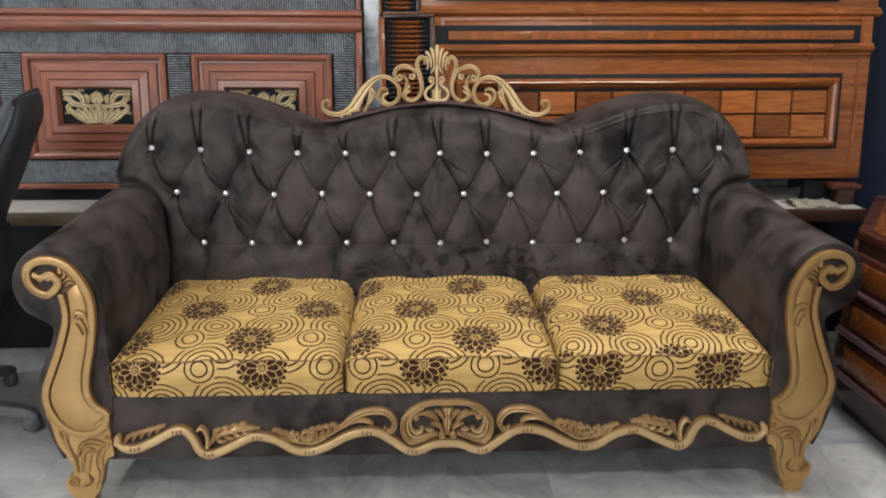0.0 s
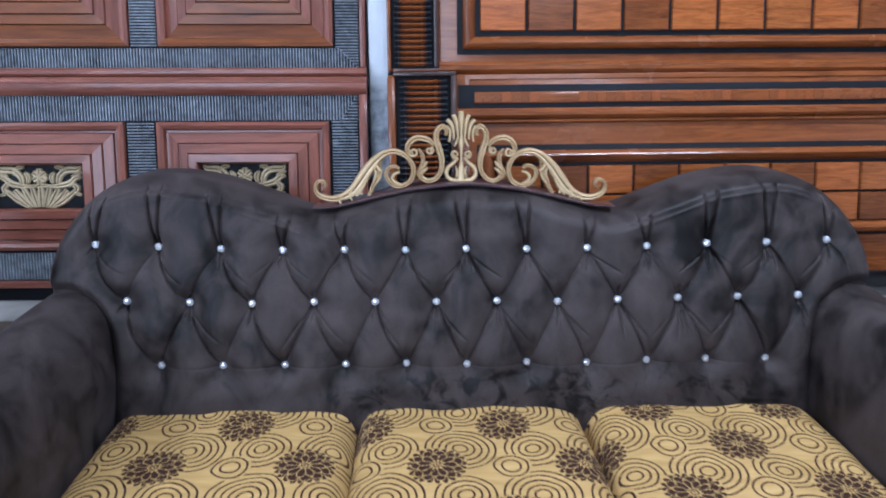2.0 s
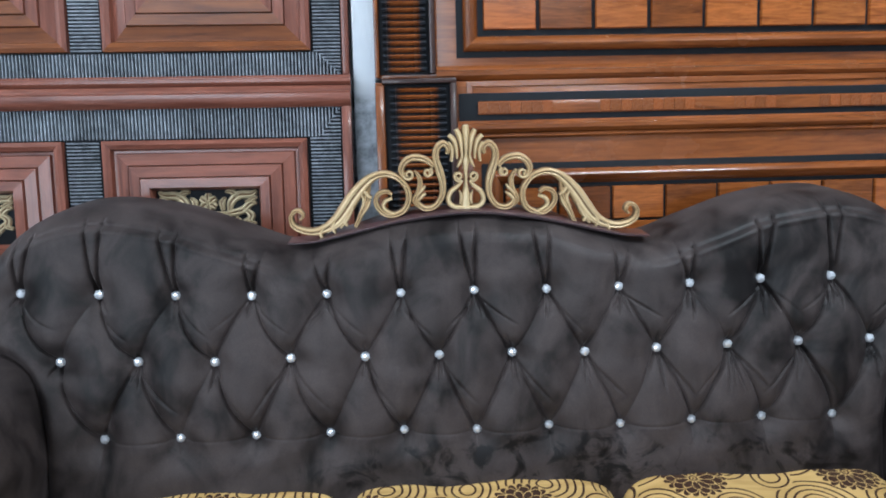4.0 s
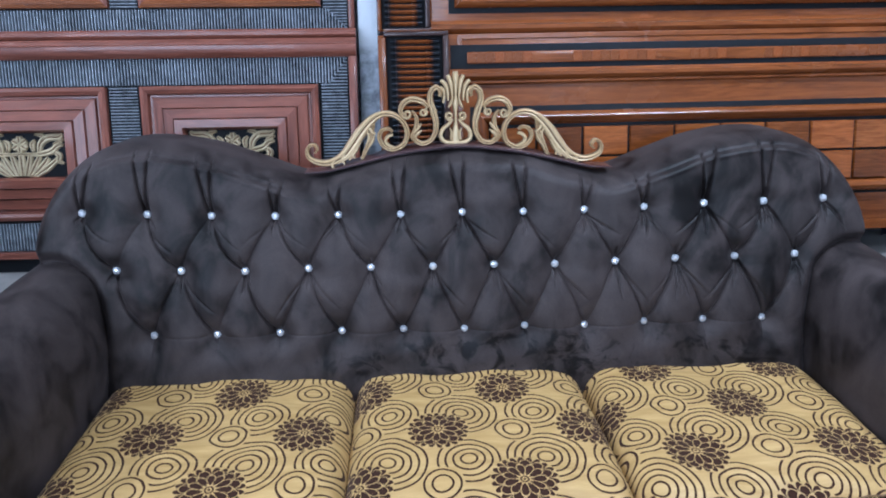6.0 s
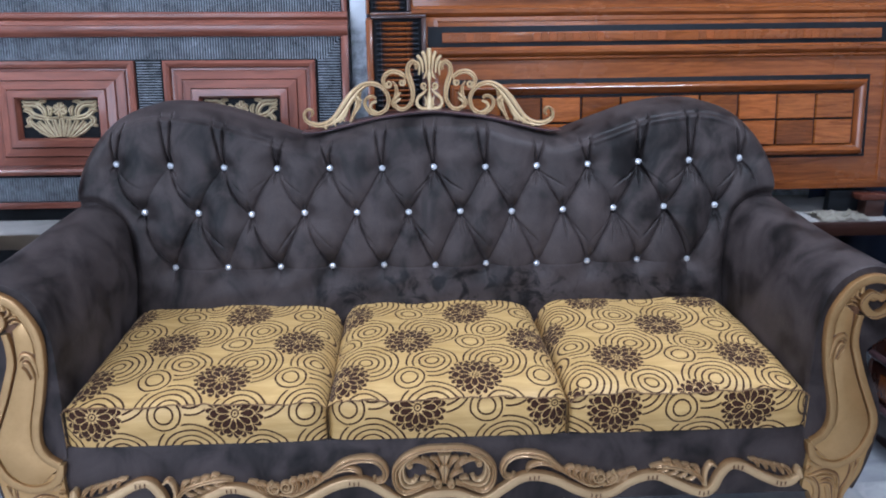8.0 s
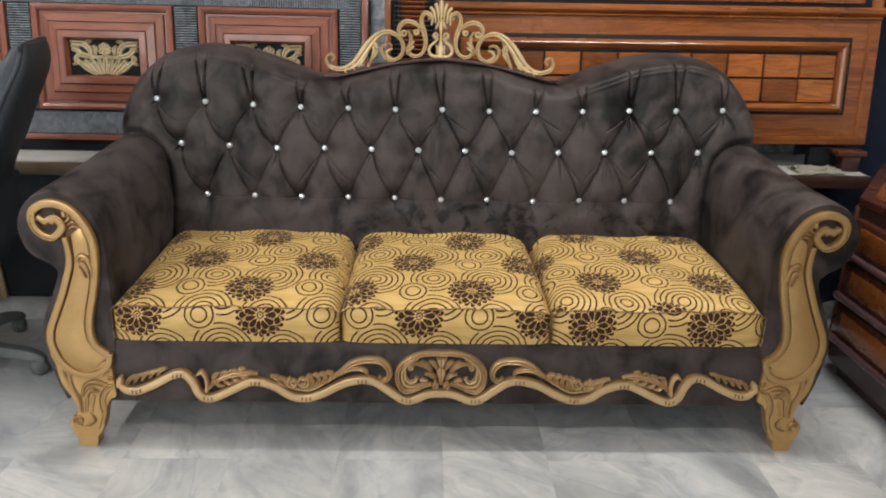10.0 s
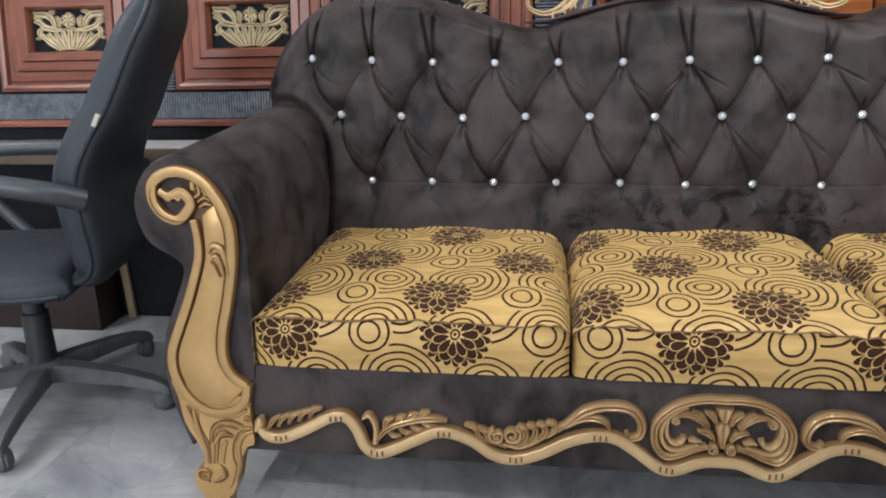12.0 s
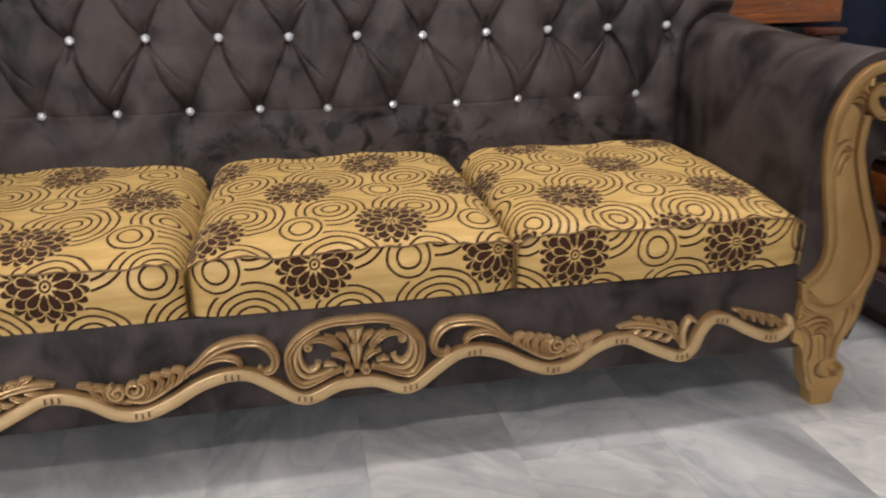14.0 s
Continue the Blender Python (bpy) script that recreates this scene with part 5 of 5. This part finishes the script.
upper_l = thing("headboard", "tall mahogany bed headboard with stepped panels and grey fluted bands", "headboard", "bed boards", m=pose(0, 1.012, 1.05, -LEAN, 0, 0))
slab("board", (LX[0], 0.0, hz(1.318)), (-0.272, 0.03, hz(2.0)), EBONY, upper_l)
slab("bottom_rail", (LX[0], -0.020, hz(1.318)), (-0.2725, -0.0005, hz(1.334)), RED_X, upper_l)
slab("end_stile", (-0.290, -0.022, hz(1.3345)), (-0.272, -0.0005, hz(2.0)), RED_Z, upper_l)
bm = bmesh.new()
ribs(bm, LX[0], -0.350, hz(1.336), hz(1.392), 0.0088, True)
ribs(bm, -0.362, -0.294, hz(1.392), hz(1.98), 0.0088, False)
for k in range(7):
    ribs(bm, -0.350 + (6 - k) * 0.0078, -0.294, hz(1.336 + k * 0.008), hz(1.344 + k * 0.008), 0.008, False)
for k in range(6):
    xa = -0.350 + k * 0.0088
    ribs(bm, xa, xa + 0.0088, hz(1.336), hz(1.344 + max(0.0, 6 - (xa + 0.0044 + 0.350) / 0.0078) * 0.008), 0.0088, True)
for xa, xb in ((-0.962, -0.886), (-1.570, -1.490)):
    ribs(bm, xa, xb, hz(1.396), hz(1.98), 0.0088, False)
tagged(part("ribbed_band", bm, RIB, upper_l, "fine grey-black fluted bands", smooth=False), kind="stuff")
DEEP = [(0, 0), (0, 0.018), (0.010, 0.022), (0.022, 0.018), (0.026, 0.004), (0.034, 0.006), (0.060, 0.016), (0.0615, 0.010), (0.063, 0.022), (0.088, 0.027), (0.0895, 0.021), (0.091, 0.032), (0.120, 0.036), (0.1215, 0.030), (0.123, 0.040), (0.155, 0.044), (0.157, 0.048), (0.20, 0.050)]
for xa, xb in ((-0.880, -0.369), (-1.484, -0.966), (-2.092, -1.578)):
    moulding(xa, xb, hz(1.397), hz(1.95), DEEP, (PANEL_WOOD, RED_Z), upper_l)
    slab("panel_heart", (xa + 0.20, -0.050, hz(1.397) + 0.20), (xb - 0.20, -0.0005, hz(1.95) - 0.20), PANEL_WOOD, upper_l)

# boards to the other side
RX = (-0.203, 1.592)
lower_r = thing("footboard", "polished walnut bed footboard with inlaid wooden blocks and black bands", "footboard", "bed boards", m=pose(0, 0.890, 1.05, -LEAN, -0.45, 0))
slab("board", (RX[0], 0.0, hz(0.736)), (RX[1], 0.03, hz(1.318)), BROWN_X, lower_r)
slab("end_stile", (RX[0], -0.022, hz(0.748)), (-0.181, -0.0005, hz(1.310)), BROWN_Z, lower_r)
slab("black_field", (-0.180, -0.004, hz(0.80)), (-0.016, -0.0005, hz(1.312)), EBONY, lower_r, 0.001)
slab("inner_stile", (-0.024, -0.024, hz(0.80)), (-0.008, -0.0045, hz(1.316)), DARK_WOOD, lower_r)
slab("column_cap", (-0.186, -0.026, hz(1.312)), (-0.008, -0.0005, hz(1.324)), DARK_WOOD, lower_r)
SLAT = None


def slats(parent, x0, x1, z0, z1, n):
    """Round dark-edged slats, each a piece of its own."""
    global SLAT
    start = 1 if SLAT is None else 0
    if SLAT is None:
        bm = bmesh.new()
        h = 0.0062
        sec = [(0.003, -h), (0.012, -0.7 * h), (0.0155, 0), (0.012, 0.7 * h), (0.003, h)]
        a = [bm.verts.new((-0.5, -d, q)) for d, q in sec]
        b = [bm.verts.new((0.5, -d, q)) for d, q in sec]
        for k in range(4):
            bm.faces.new((a[k], b[k], b[k + 1], a[k + 1]))
        bm.faces.new(a[::-1])
        bm.faces.new(b)
        SLAT = part("slat", bm, SLAT_WOOD, parent)
        SLAT.matrix_basis = Matrix.Translation(((x0 + x1) / 2, -0.003, z0 + 0.5 * (z1 - z0) / n)) @ Matrix.Diagonal((x1 - x0, 1, 1, 1))
    for k in range(start, n):
        shared("slat", SLAT, Matrix.Translation(((x0 + x1) / 2, -0.003, z0 + (k + 0.5) * (z1 - z0) / n)) @ Matrix.Diagonal((x1 - x0, 1, 1, 1)), parent)


slats(lower_r, -0.168, -0.034, hz(0.82), hz(1.306), 30)
slab("black_inlay", (-0.002, -0.004, hz(1.222)), (RX[1] - 0.045, -0.0005, hz(1.288)), EBONY, lower_r, 0.001)
slab("strip", (0.044, -0.009, hz(1.236)), (RX[1] - 0.075, -0.0045, hz(1.268)), BROWN_X, lower_r, 0.002)
rail("upper_rail", -0.007, RX[1], hz(1.207), 0.030, 0.022, BROWN_X, lower_r)
rail("lower_rail", -0.007, RX[1] - 0.006, hz(1.186), 0.012, 0.012, BROWN_X, lower_r)
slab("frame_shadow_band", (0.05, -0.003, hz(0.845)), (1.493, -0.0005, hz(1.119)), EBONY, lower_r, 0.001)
FRAME = [(0, 0.003), (0, 0.014), (0.006, 0.022), (0.016, 0.026), (0.024, 0.022), (0.030, 0.014), (0.034, 0.006), (0.036, 0.003)]
moulding(0.066, 1.478, hz(0.853), hz(1.103), FRAME, (BROWN_X, BROWN_Z), lower_r, ("frame_rail", "frame_stile"))
moulding(0.018, 1.558, hz(0.752), hz(1.316), [(0, 0.0), (0, 0.002), (0.012, 0.004), (0.014, 0.0)], (BROWN_X, BROWN_Z), lower_r)
TILE, INLAY = None, []


def blocks(parent, x0, z0, nx, nz, w, h, gap):
    """Small raised wooden blocks in rows."""
    global TILE
    for j in range(nz):
        for i in range(nx):
            m = Matrix.Translation((x0 + i * (w + gap) + w / 2, -0.008, z0 + j * (h + gap) + h / 2)) @ Matrix.Diagonal((w, 1, h, 1))
            if TILE is None:
                bm = bmesh.new()
                f = [(-0.5, 0, -0.5), (0.5, 0, -0.5), (0.5, 0, 0.5), (-0.5, 0, 0.5)]
                g = [(-0.482, -0.005, -0.475), (0.482, -0.005, -0.475), (0.482, -0.005, 0.475), (-0.482, -0.005, 0.475)]
                k = [(x, 0.007, z) for x, y, z in f]
                fv, gv, kv = ([bm.verts.new(p) for p in row] for row in (f, g, k))
                bm.faces.new(gv)
                for q in range(4):
                    r = (q + 1) % 4
                    bm.faces.new((fv[q], fv[r], gv[r], gv[q]))
                    bm.faces.new((kv[q], kv[r], fv[r], fv[q]))
                TILE = part("block", bm, BLOCK, parent, smooth=False)
                TILE.matrix_basis = m
            else:
                shared("block", TILE, m, parent)


for run, x_run in ((7, 0.056), (9, 0.355), (4, 0.690), (8, 0.905), (7, 1.210)):
    for k in range(run):
        INLAY.append(Matrix.Translation((x_run + k * 0.0262, -0.0092, hz(1.252))) @ Matrix.Diagonal((0.0246, 0.22, 0.027, 1)))
blocks(lower_r, 0.106, hz(0.890), 10, 2, 0.128, 0.0815, 0.0055)

inlay_mesh = TILE.data.copy()
inlay_mesh.materials[0] = INLAY_WOOD
for m in INLAY:
    piece = new("inlay_block", inlay_mesh)
    piece.parent, piece.matrix_basis = lower_r, m

upper_r = thing("headboard", "polished walnut bed headboard with a framed grid of wooden blocks", "headboard", "bed boards", m=pose(0, 0.915, 1.05, -LEAN, -0.3, 0))
slab("board", (RX[0], 0.0, hz(1.326)), (1.62, 0.03, hz(2.0)), BROWN_X, upper_r)
slab("end_stile", (RX[0], -0.020, hz(1.326)), (-0.192, -0.0005, hz(2.0)), BROWN_Z, upper_r)
slab("black_field", (-0.191, -0.004, hz(1.334)), (-0.060, -0.0005, hz(2.0)), EBONY, upper_r, 0.001)
slats(upper_r, -0.182, -0.078, hz(1.338), hz(1.99), 42)
slab("inner_stile", (-0.070, -0.022, hz(1.334)), (-0.056, -0.0045, hz(2.0)), DARK_WOOD, upper_r)
rail("base_rail", -0.055, 1.62, hz(1.334), 0.034, 0.026, BROWN_X, upper_r)
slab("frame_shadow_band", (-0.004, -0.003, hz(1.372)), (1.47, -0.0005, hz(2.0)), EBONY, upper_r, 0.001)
moulding(0.012, 1.452, hz(1.386), hz(1.99), FRAME, (BROWN_X, BROWN_Z), upper_r, ("frame_rail", "frame_stile"))
blocks(upper_r, 0.062, hz(1.436), 10, 5, 0.129, 0.094, 0.0085)

# ---- the low stand that carries the boards ----
for xa, xb, lip in ((-2.6, -0.235, BEIGE_DARK), (-0.225, 1.572, DARK_WOOD)):
    zt, yf = 0.655, 0.745
    stand = thing("display_stand", "low dark wooden stand with a dusty grey top", "stand", "display stands")
    part("top_board", box((xa, yf, zt - 0.02), (xb, 1.15, zt), 0.003), SHELF, stand, "dusty grey top board")
    part("edge_strip", box((xa, yf - 0.015, zt - 0.045), (xb, yf - 0.0005, zt + 0.002), 0.003), lip, stand)
    # black sheet added for the deep shade under the stand
    part("dark_void_panel", box((xa, 1.051, 0.0), (xb, 1.06, zt - 0.021)), EBONY, stand)
    part("base", box((xa + 0.02, 0.90, 0.0), (min(xb - 0.02, -1.850) if xa < -1 else xb - 0.02, 1.0505, 0.30), 0.004), STAND_WOOD, stand)
    part("post", box((xa + 0.03, 0.86, 0.0), (xa + 0.09, 0.898, zt - 0.021), 0.004), EBONY, stand)
# props; the long first one is a dark strip for shade under the boards
for xa, xb, z1, y0, y1 in ((-2.3, -0.30, 0.696, 0.935, 0.965), (-0.15, 0.0, 0.734, 0.87, 0.90), (1.40, 1.54, 0.734, 0.87, 0.90)):
    tagged(part("support_block", box((xa, y0, 0.6552), (xb, y1, z1), 0.002), EBONY), "dark block in the shaded gap under a bed board", "block", "props under the boards")


# ---- the office chair ----
def office_chair(m):
    ch = thing("office_chair", "black leatherette swivel office chair with looped plastic arms on castors", "chair", m=m)
    # its own front is -x
    part("base_hub", lathe(bmesh.new(), [(0.045, 0.075), (0.055, 0.085), (0.055, 0.125), (0.035, 0.135)], 20), BASE_PLASTIC, ch)
    for k in range(5):
        a = radians(72 * k - 86)
        ca, sa = math.cos(a), math.sin(a)
        # a hollow bar, flat on top, that drops to its castor
        bm, rings = bmesh.new(), []
        for r, zt, wd, h in ((0.02, 0.128, 0.030, 0.050), (0.10, 0.124, 0.027, 0.044), (0.22, 0.112, 0.023, 0.036), (0.315, 0.094, 0.019, 0.030), (0.350, 0.080, 0.016, 0.026), (0.362, 0.066, 0.012, 0.014)):
            sec = [(-wd, -h), (-wd, -0.006), (-wd * 0.75, 0.0), (wd * 0.75, 0.0), (wd, -0.006), (wd, -h)]
            rings.append([bm.verts.new((r * ca - p * sa, r * sa + p * ca, zt + q)) for p, q in sec])
        for r0, r1 in zip(rings, rings[1:]):
            for q in range(6):
                bm.faces.new((r0[q], r0[(q + 1) % 6], r1[(q + 1) % 6], r1[q]))
        bm.faces.new(rings[0])
        bm.faces.new(rings[-1][::-1])
        bmesh.ops.recalc_face_normals(bm, faces=bm.faces)
        spoke = part("spoke", bm, BASE_PLASTIC, ch)
        w = bmesh.new()
        mm = Matrix.Translation((0.338 * ca, 0.338 * sa, 0.030)) @ pose(0, 0, 0, 90, 0, 72 * k - 51)
        lathe(w, [(0.006, -0.024), (0.018, -0.022), (0.026, -0.015), (0.0298, -0.004), (0.0270, -0.001), (0.0270, 0.001), (0.0298, 0.004), (0.026, 0.015), (0.018, 0.022), (0.006, 0.024)], 20, mm)
        part("castor", w, BASE_PLASTIC, spoke)
        part("castor_stem", tube(bmesh.new(), [(0.334 * ca, 0.334 * sa, 0.05), (0.334 * ca, 0.334 * sa, 0.085)], 0.008, 1, 8), BLACK_PLASTIC, spoke)
    part("gas_column", lathe(bmesh.new(), [(0.036, 0.125), (0.034, 0.27), (0.026, 0.275), (0.026, 0.375)], 20), BLACK_PLASTIC, ch)
    part("mechanism", box((-0.11, -0.07, 0.345), (0.12, 0.07, 0.378), 0.01), BLACK_PLASTIC, ch)
    # seat and back are padded shells that follow one bent line: a pad, a cover behind it and piping between
    def shell(line, half, pad, cover, names, bow=0.014):
        pts = spline(line, 8)
        tang = np.gradient(pts, axis=0)
        tang /= np.linalg.norm(tang, axis=1)[:, None]
        nrm = np.stack([-tang[:, 1], tang[:, 0]], 1)
        n = len(pts)
        edges = ([], [])
        for name, mat, qs, thick in ((names[0], LEATHER, np.linspace(0, math.pi, 17), pad), (names[1], COVER, np.linspace(math.pi, 2 * math.pi, 17), cover)):
            bm, rings = bmesh.new(), []
            for k in range(n):
                t = k / (n - 1)
                hw = np.interp(t, np.linspace(0, 1, len(half)), half)
                th = thick * (1 - 0.8 * abs(2 * t - 1) ** 6)
                ring = []
                for q in qs:
                    cy, sn = math.cos(q), math.sin(q)
                    ly = hw * math.copysign(abs(cy) ** 0.45, cy)
                    lt = th * math.copysign(abs(sn) ** 0.6, sn) + bow * (abs(ly) / hw) ** 3
                    lt += 0.003 * math.sin(9 * t + 3 * cy) * abs(sn)
                    ring.append(bm.verts.new((pts[k, 0] + nrm[k, 0] * lt, ly, pts[k, 1] + nrm[k, 1] * lt)))
                rings.append(ring)
                if thick == pad:
                    edges[0].append(tuple(ring[0].co))
                    edges[1].append(tuple(ring[-1].co))
            for r0, r1 in zip(rings, rings[1:]):
                for k in range(len(qs) - 1):
                    bm.faces.new((r0[k], r0[k + 1], r1[k + 1], r1[k]))
            bm.faces.new(rings[0])
            bm.faces.new(rings[-1])
            bmesh.ops.recalc_face_normals(bm, faces=bm.faces)
            body = part(name, bm, mat, ch)
        loop = edges[0] + edges[1][::-1]
        part("piping", tube(bmesh.new(), loop[::2] + [loop[-1]], 0.0065, 3, 8), LEATHER, ch)
        return body

    shell([(-0.30, 0.395), (-0.25, 0.400), (-0.05, 0.390), (0.12, 0.388), (0.195, 0.392)], [0.20, 0.245, 0.25, 0.25, 0.23], 0.068, 0.022, ("seat", "seat_shell"), 0.0)
    shell([(0.190, 0.392), (0.236, 0.414), (0.262, 0.465), (0.258, 0.56), (0.255, 0.650), (0.290, 0.735), (0.334, 0.806), (0.392, 0.926), (0.438, 1.017), (0.456, 1.085)], [0.19, 0.225, 0.24, 0.235, 0.21, 0.18, 0.13], 0.074, 0.034, ("backrest", "back_cover"), 0.010)
    part("fabric_tag", add_box(bmesh.new(), (-0.005, -0.004, -0.015), (0.005, 0.003, 0.015), 0.001, 2, pose(0.318, -0.247, 0.795, 0, 28, 0)), PAPER, ch, "small white tag")
    for s in (-1, 1):
        y = 0.275 * s
        bm = tube(bmesh.new(), [(0.262, 0.235 * s, 0.615), (0.18, y, 0.648), (0.02, y, 0.672), (-0.20, y, 0.668), (-0.265, y, 0.63), (-0.215, y, 0.56), (-0.10, 0.265 * s, 0.43), (-0.02, 0.20 * s, 0.385)], [0.026, 0.025, 0.023, 0.022, 0.019, 0.018, 0.019, 0.02], 8, 12)
        part("arm_loop", bm, ARM_PLASTIC, ch, "dark grey plastic loop armrest")
    return ch


office_chair(pose(-1.683, 0.395, 0, 0, 0, 14))

# ---- the chest of drawers ----
chest = thing("chest_of_drawers", "polished reddish wooden chest of drawers with a canted corner", "chest of drawers")
PLAN = [(1.395, -0.75), (1.395, 0.475), (1.76, 0.965), (1.98, 0.965), (1.98, -0.75)]


def prism(plan, z0, z1, grow=0.0):
    bm = bmesh.new()
    c = np.mean(plan, axis=0)
    pts = [c + (np.array(p) - c) * (1 + grow) for p in plan]
    a = [bm.verts.new((x, y, z0)) for x, y in pts]
    b = [bm.verts.new((x, y, z1)) for x, y in pts]
    bm.faces.new(a[::-1])
    bm.faces.new(b)
    for k in range(len(a)):
        j = (k + 1) % len(a)
        bm.faces.new((a[k], a[j], b[j], b[k]))
    bmesh.ops.recalc_face_normals(bm, faces=bm.faces)
    bmesh.ops.bevel(bm, geom=bm.edges[:], offset=0.004, segments=2, affect="EDGES")
    return bm


part("carcass", prism(PLAN, 0.05, 0.62), DARK_WOOD, chest)
part("top_frame", prism(PLAN, 0.621, 0.650, 0.02), DRAWER_WOOD, chest, "dark polished top edge")
part("top_inlay", prism(PLAN, 0.6505, 0.656, -0.08), BROWN_X, chest, "orange brown veneered top")
for k in range(3):
    z0 = 0.148 + k * 0.150
    dr = part("drawer", box((1.370, -0.72, z0), (1.396, 0.455, z0 + 0.136), 0.006), DRAWER_WOOD, chest, "reddish drawer front with a rounded lip")
    part("lip", tube(bmesh.new(), [(1.364, -0.72, z0 + 0.012), (1.364, 0, z0 + 0.012), (1.364, 0.455, z0 + 0.012)], 0.012, 2, 10), RAIL_WOOD, dr)
    part("drawer_panel", box((1.362, -0.66, z0 + 0.04), (1.371, 0.40, z0 + 0.116), 0.004), BROWN_X, dr)
cant = pose(1.395, 0.475, 0, 0, 0, math.degrees(math.atan2(0.49, 0.365)))
part("corner_panel", add_box(bmesh.new(), (0.05, 0.0005, 0.12), (0.55, 0.012, 0.58), 0.004, 2, cant), BROWN_Z, chest, "orange brown panel on the canted corner")
part("corner_post", add_box(bmesh.new(), (0.002, 0.0005, 0.06), (0.04, 0.016, 0.615), 0.004, 2, cant), DRAWER_WOOD, chest)
part("plinth", prism(PLAN, 0.0, 0.0495, -0.09), DARK_WOOD, chest)


# ---- hanging navy cover, scraps and board foot on the stand ----
def drape(x0, x1, y, z0, z1):
    bm, nx, nz = bmesh.new(), 60, 24
    rows = []
    for j in range(nz + 1):
        f = j / nz
        rows.append([bm.verts.new((x0 + (x1 - x0) * i / nx, y + 0.028 * math.sin(i * 0.62 + 0.5 * math.sin(f * 4)) * (0.5 + 0.5 * f), z1 + (z0 - z1) * f)) for i in range(nx + 1)])
    for r0, r1 in zip(rows, rows[1:]):
        for i in range(nx):
            bm.faces.new((r0[i], r0[i + 1], r1[i + 1], r1[i]))
    bmesh.ops.solidify(bm, geom=bm.faces[:], thickness=0.004)
    return bm


curtain = tagged(part("curtain", drape(1.45, 2.9, 1.09, 0.0, 2.9), NAVY), "dark navy cloth curtain hanging in folds", "curtain")
part("curtain_rod", tube(bmesh.new(), [(1.40, 1.09, 2.9), (2.2, 1.09, 2.9), (3.1, 1.09, 2.9)], 0.012, 2, 10), DARK_WOOD, curtain)


def crumple(x, y, z, sx, sy, seed):
    rnd = random.Random(seed)
    bm, n = bmesh.new(), 9
    g = [[bm.verts.new((x + sx * (i / n - 0.5) + rnd.uniform(-0.008, 0.008), y + sy * (j / n - 0.5) + rnd.uniform(-0.008, 0.008), z + abs(rnd.gauss(0, 0.0045)) + 0.016 * math.sin(i * 0.55 + j * 0.35) ** 2 * math.sin(math.pi * j / n))) for i in range(n + 1)] for j in range(n + 1)]
    for j in range(n):
        for i in range(n):
            bm.faces.new((g[j][i], g[j][i + 1], g[j + 1][i + 1], g[j + 1][i]))
    bmesh.ops.solidify(bm, geom=bm.faces[:], thickness=0.0015)
    return bm


tagged(part("paper_scrap", crumple(1.40, 0.81, 0.657, 0.17, 0.12, 4), PAPER, smooth=False), "crumpled grey wrapping paper lying on the stand", "paper")
# foot of the board, on a dark block added to carry it
tagged(part("board_foot_block", box((1.495, 0.805, 0.6555), (1.560, 0.855, 0.7135), 0.003), DARK_WOOD), "dark wooden block added under the foot of a board", "wood")
tagged(part("board_foot_block", box((1.470, 0.80, 0.714), (1.58, 0.86, 0.734), 0.003), DRAWER_WOOD), "short reddish wooden foot under the corner of a board", "wood")
tagged(part("plank", add_box(bmesh.new(), (-0.014, -0.008, 0), (0.014, 0.008, 0.228), 0.002, 2, pose(-1.808, 1.036, 0.0, 0, -3, 0)), BEIGE), "pale raw wooden plank leaning under the stand", "plank")

# ---- floor tiles ----
TW, TL = 0.300, 0.600
proto = None
ix0, iy0 = X0, Y0
nx, ny = int((X1 - X0) / TW) + 2, int((Y1 - Y0) / TL) + 2
for j in range(ny):
    for i in range(nx):
        xa, ya = -3.292 + i * TW, -3.67 + j * TL + (0.30 if i % 2 else 0.0)
        xb, yb = min(xa + TW, X1), min(ya + TL, Y1)
        xa, ya = max(xa, X0), max(ya, Y0)
        if xb - xa < 0.02 or yb - ya < 0.02:
            continue
        m = Matrix.Translation(((xa + xb) / 2, (ya + yb) / 2, 0)) @ Matrix.Diagonal((xb - xa - 0.0004, yb - ya - 0.0004, 1, 1))
        if proto is None:
            bm = bmesh.new()
            add_box(bm, (-0.5, -0.5, -0.012), (0.5, 0.5, 0.0))
            proto = part("tile", bm, MARBLE, FLOOR, smooth=False)
            proto.matrix_basis = m
        else:
            shared("tile", proto, m, FLOOR)
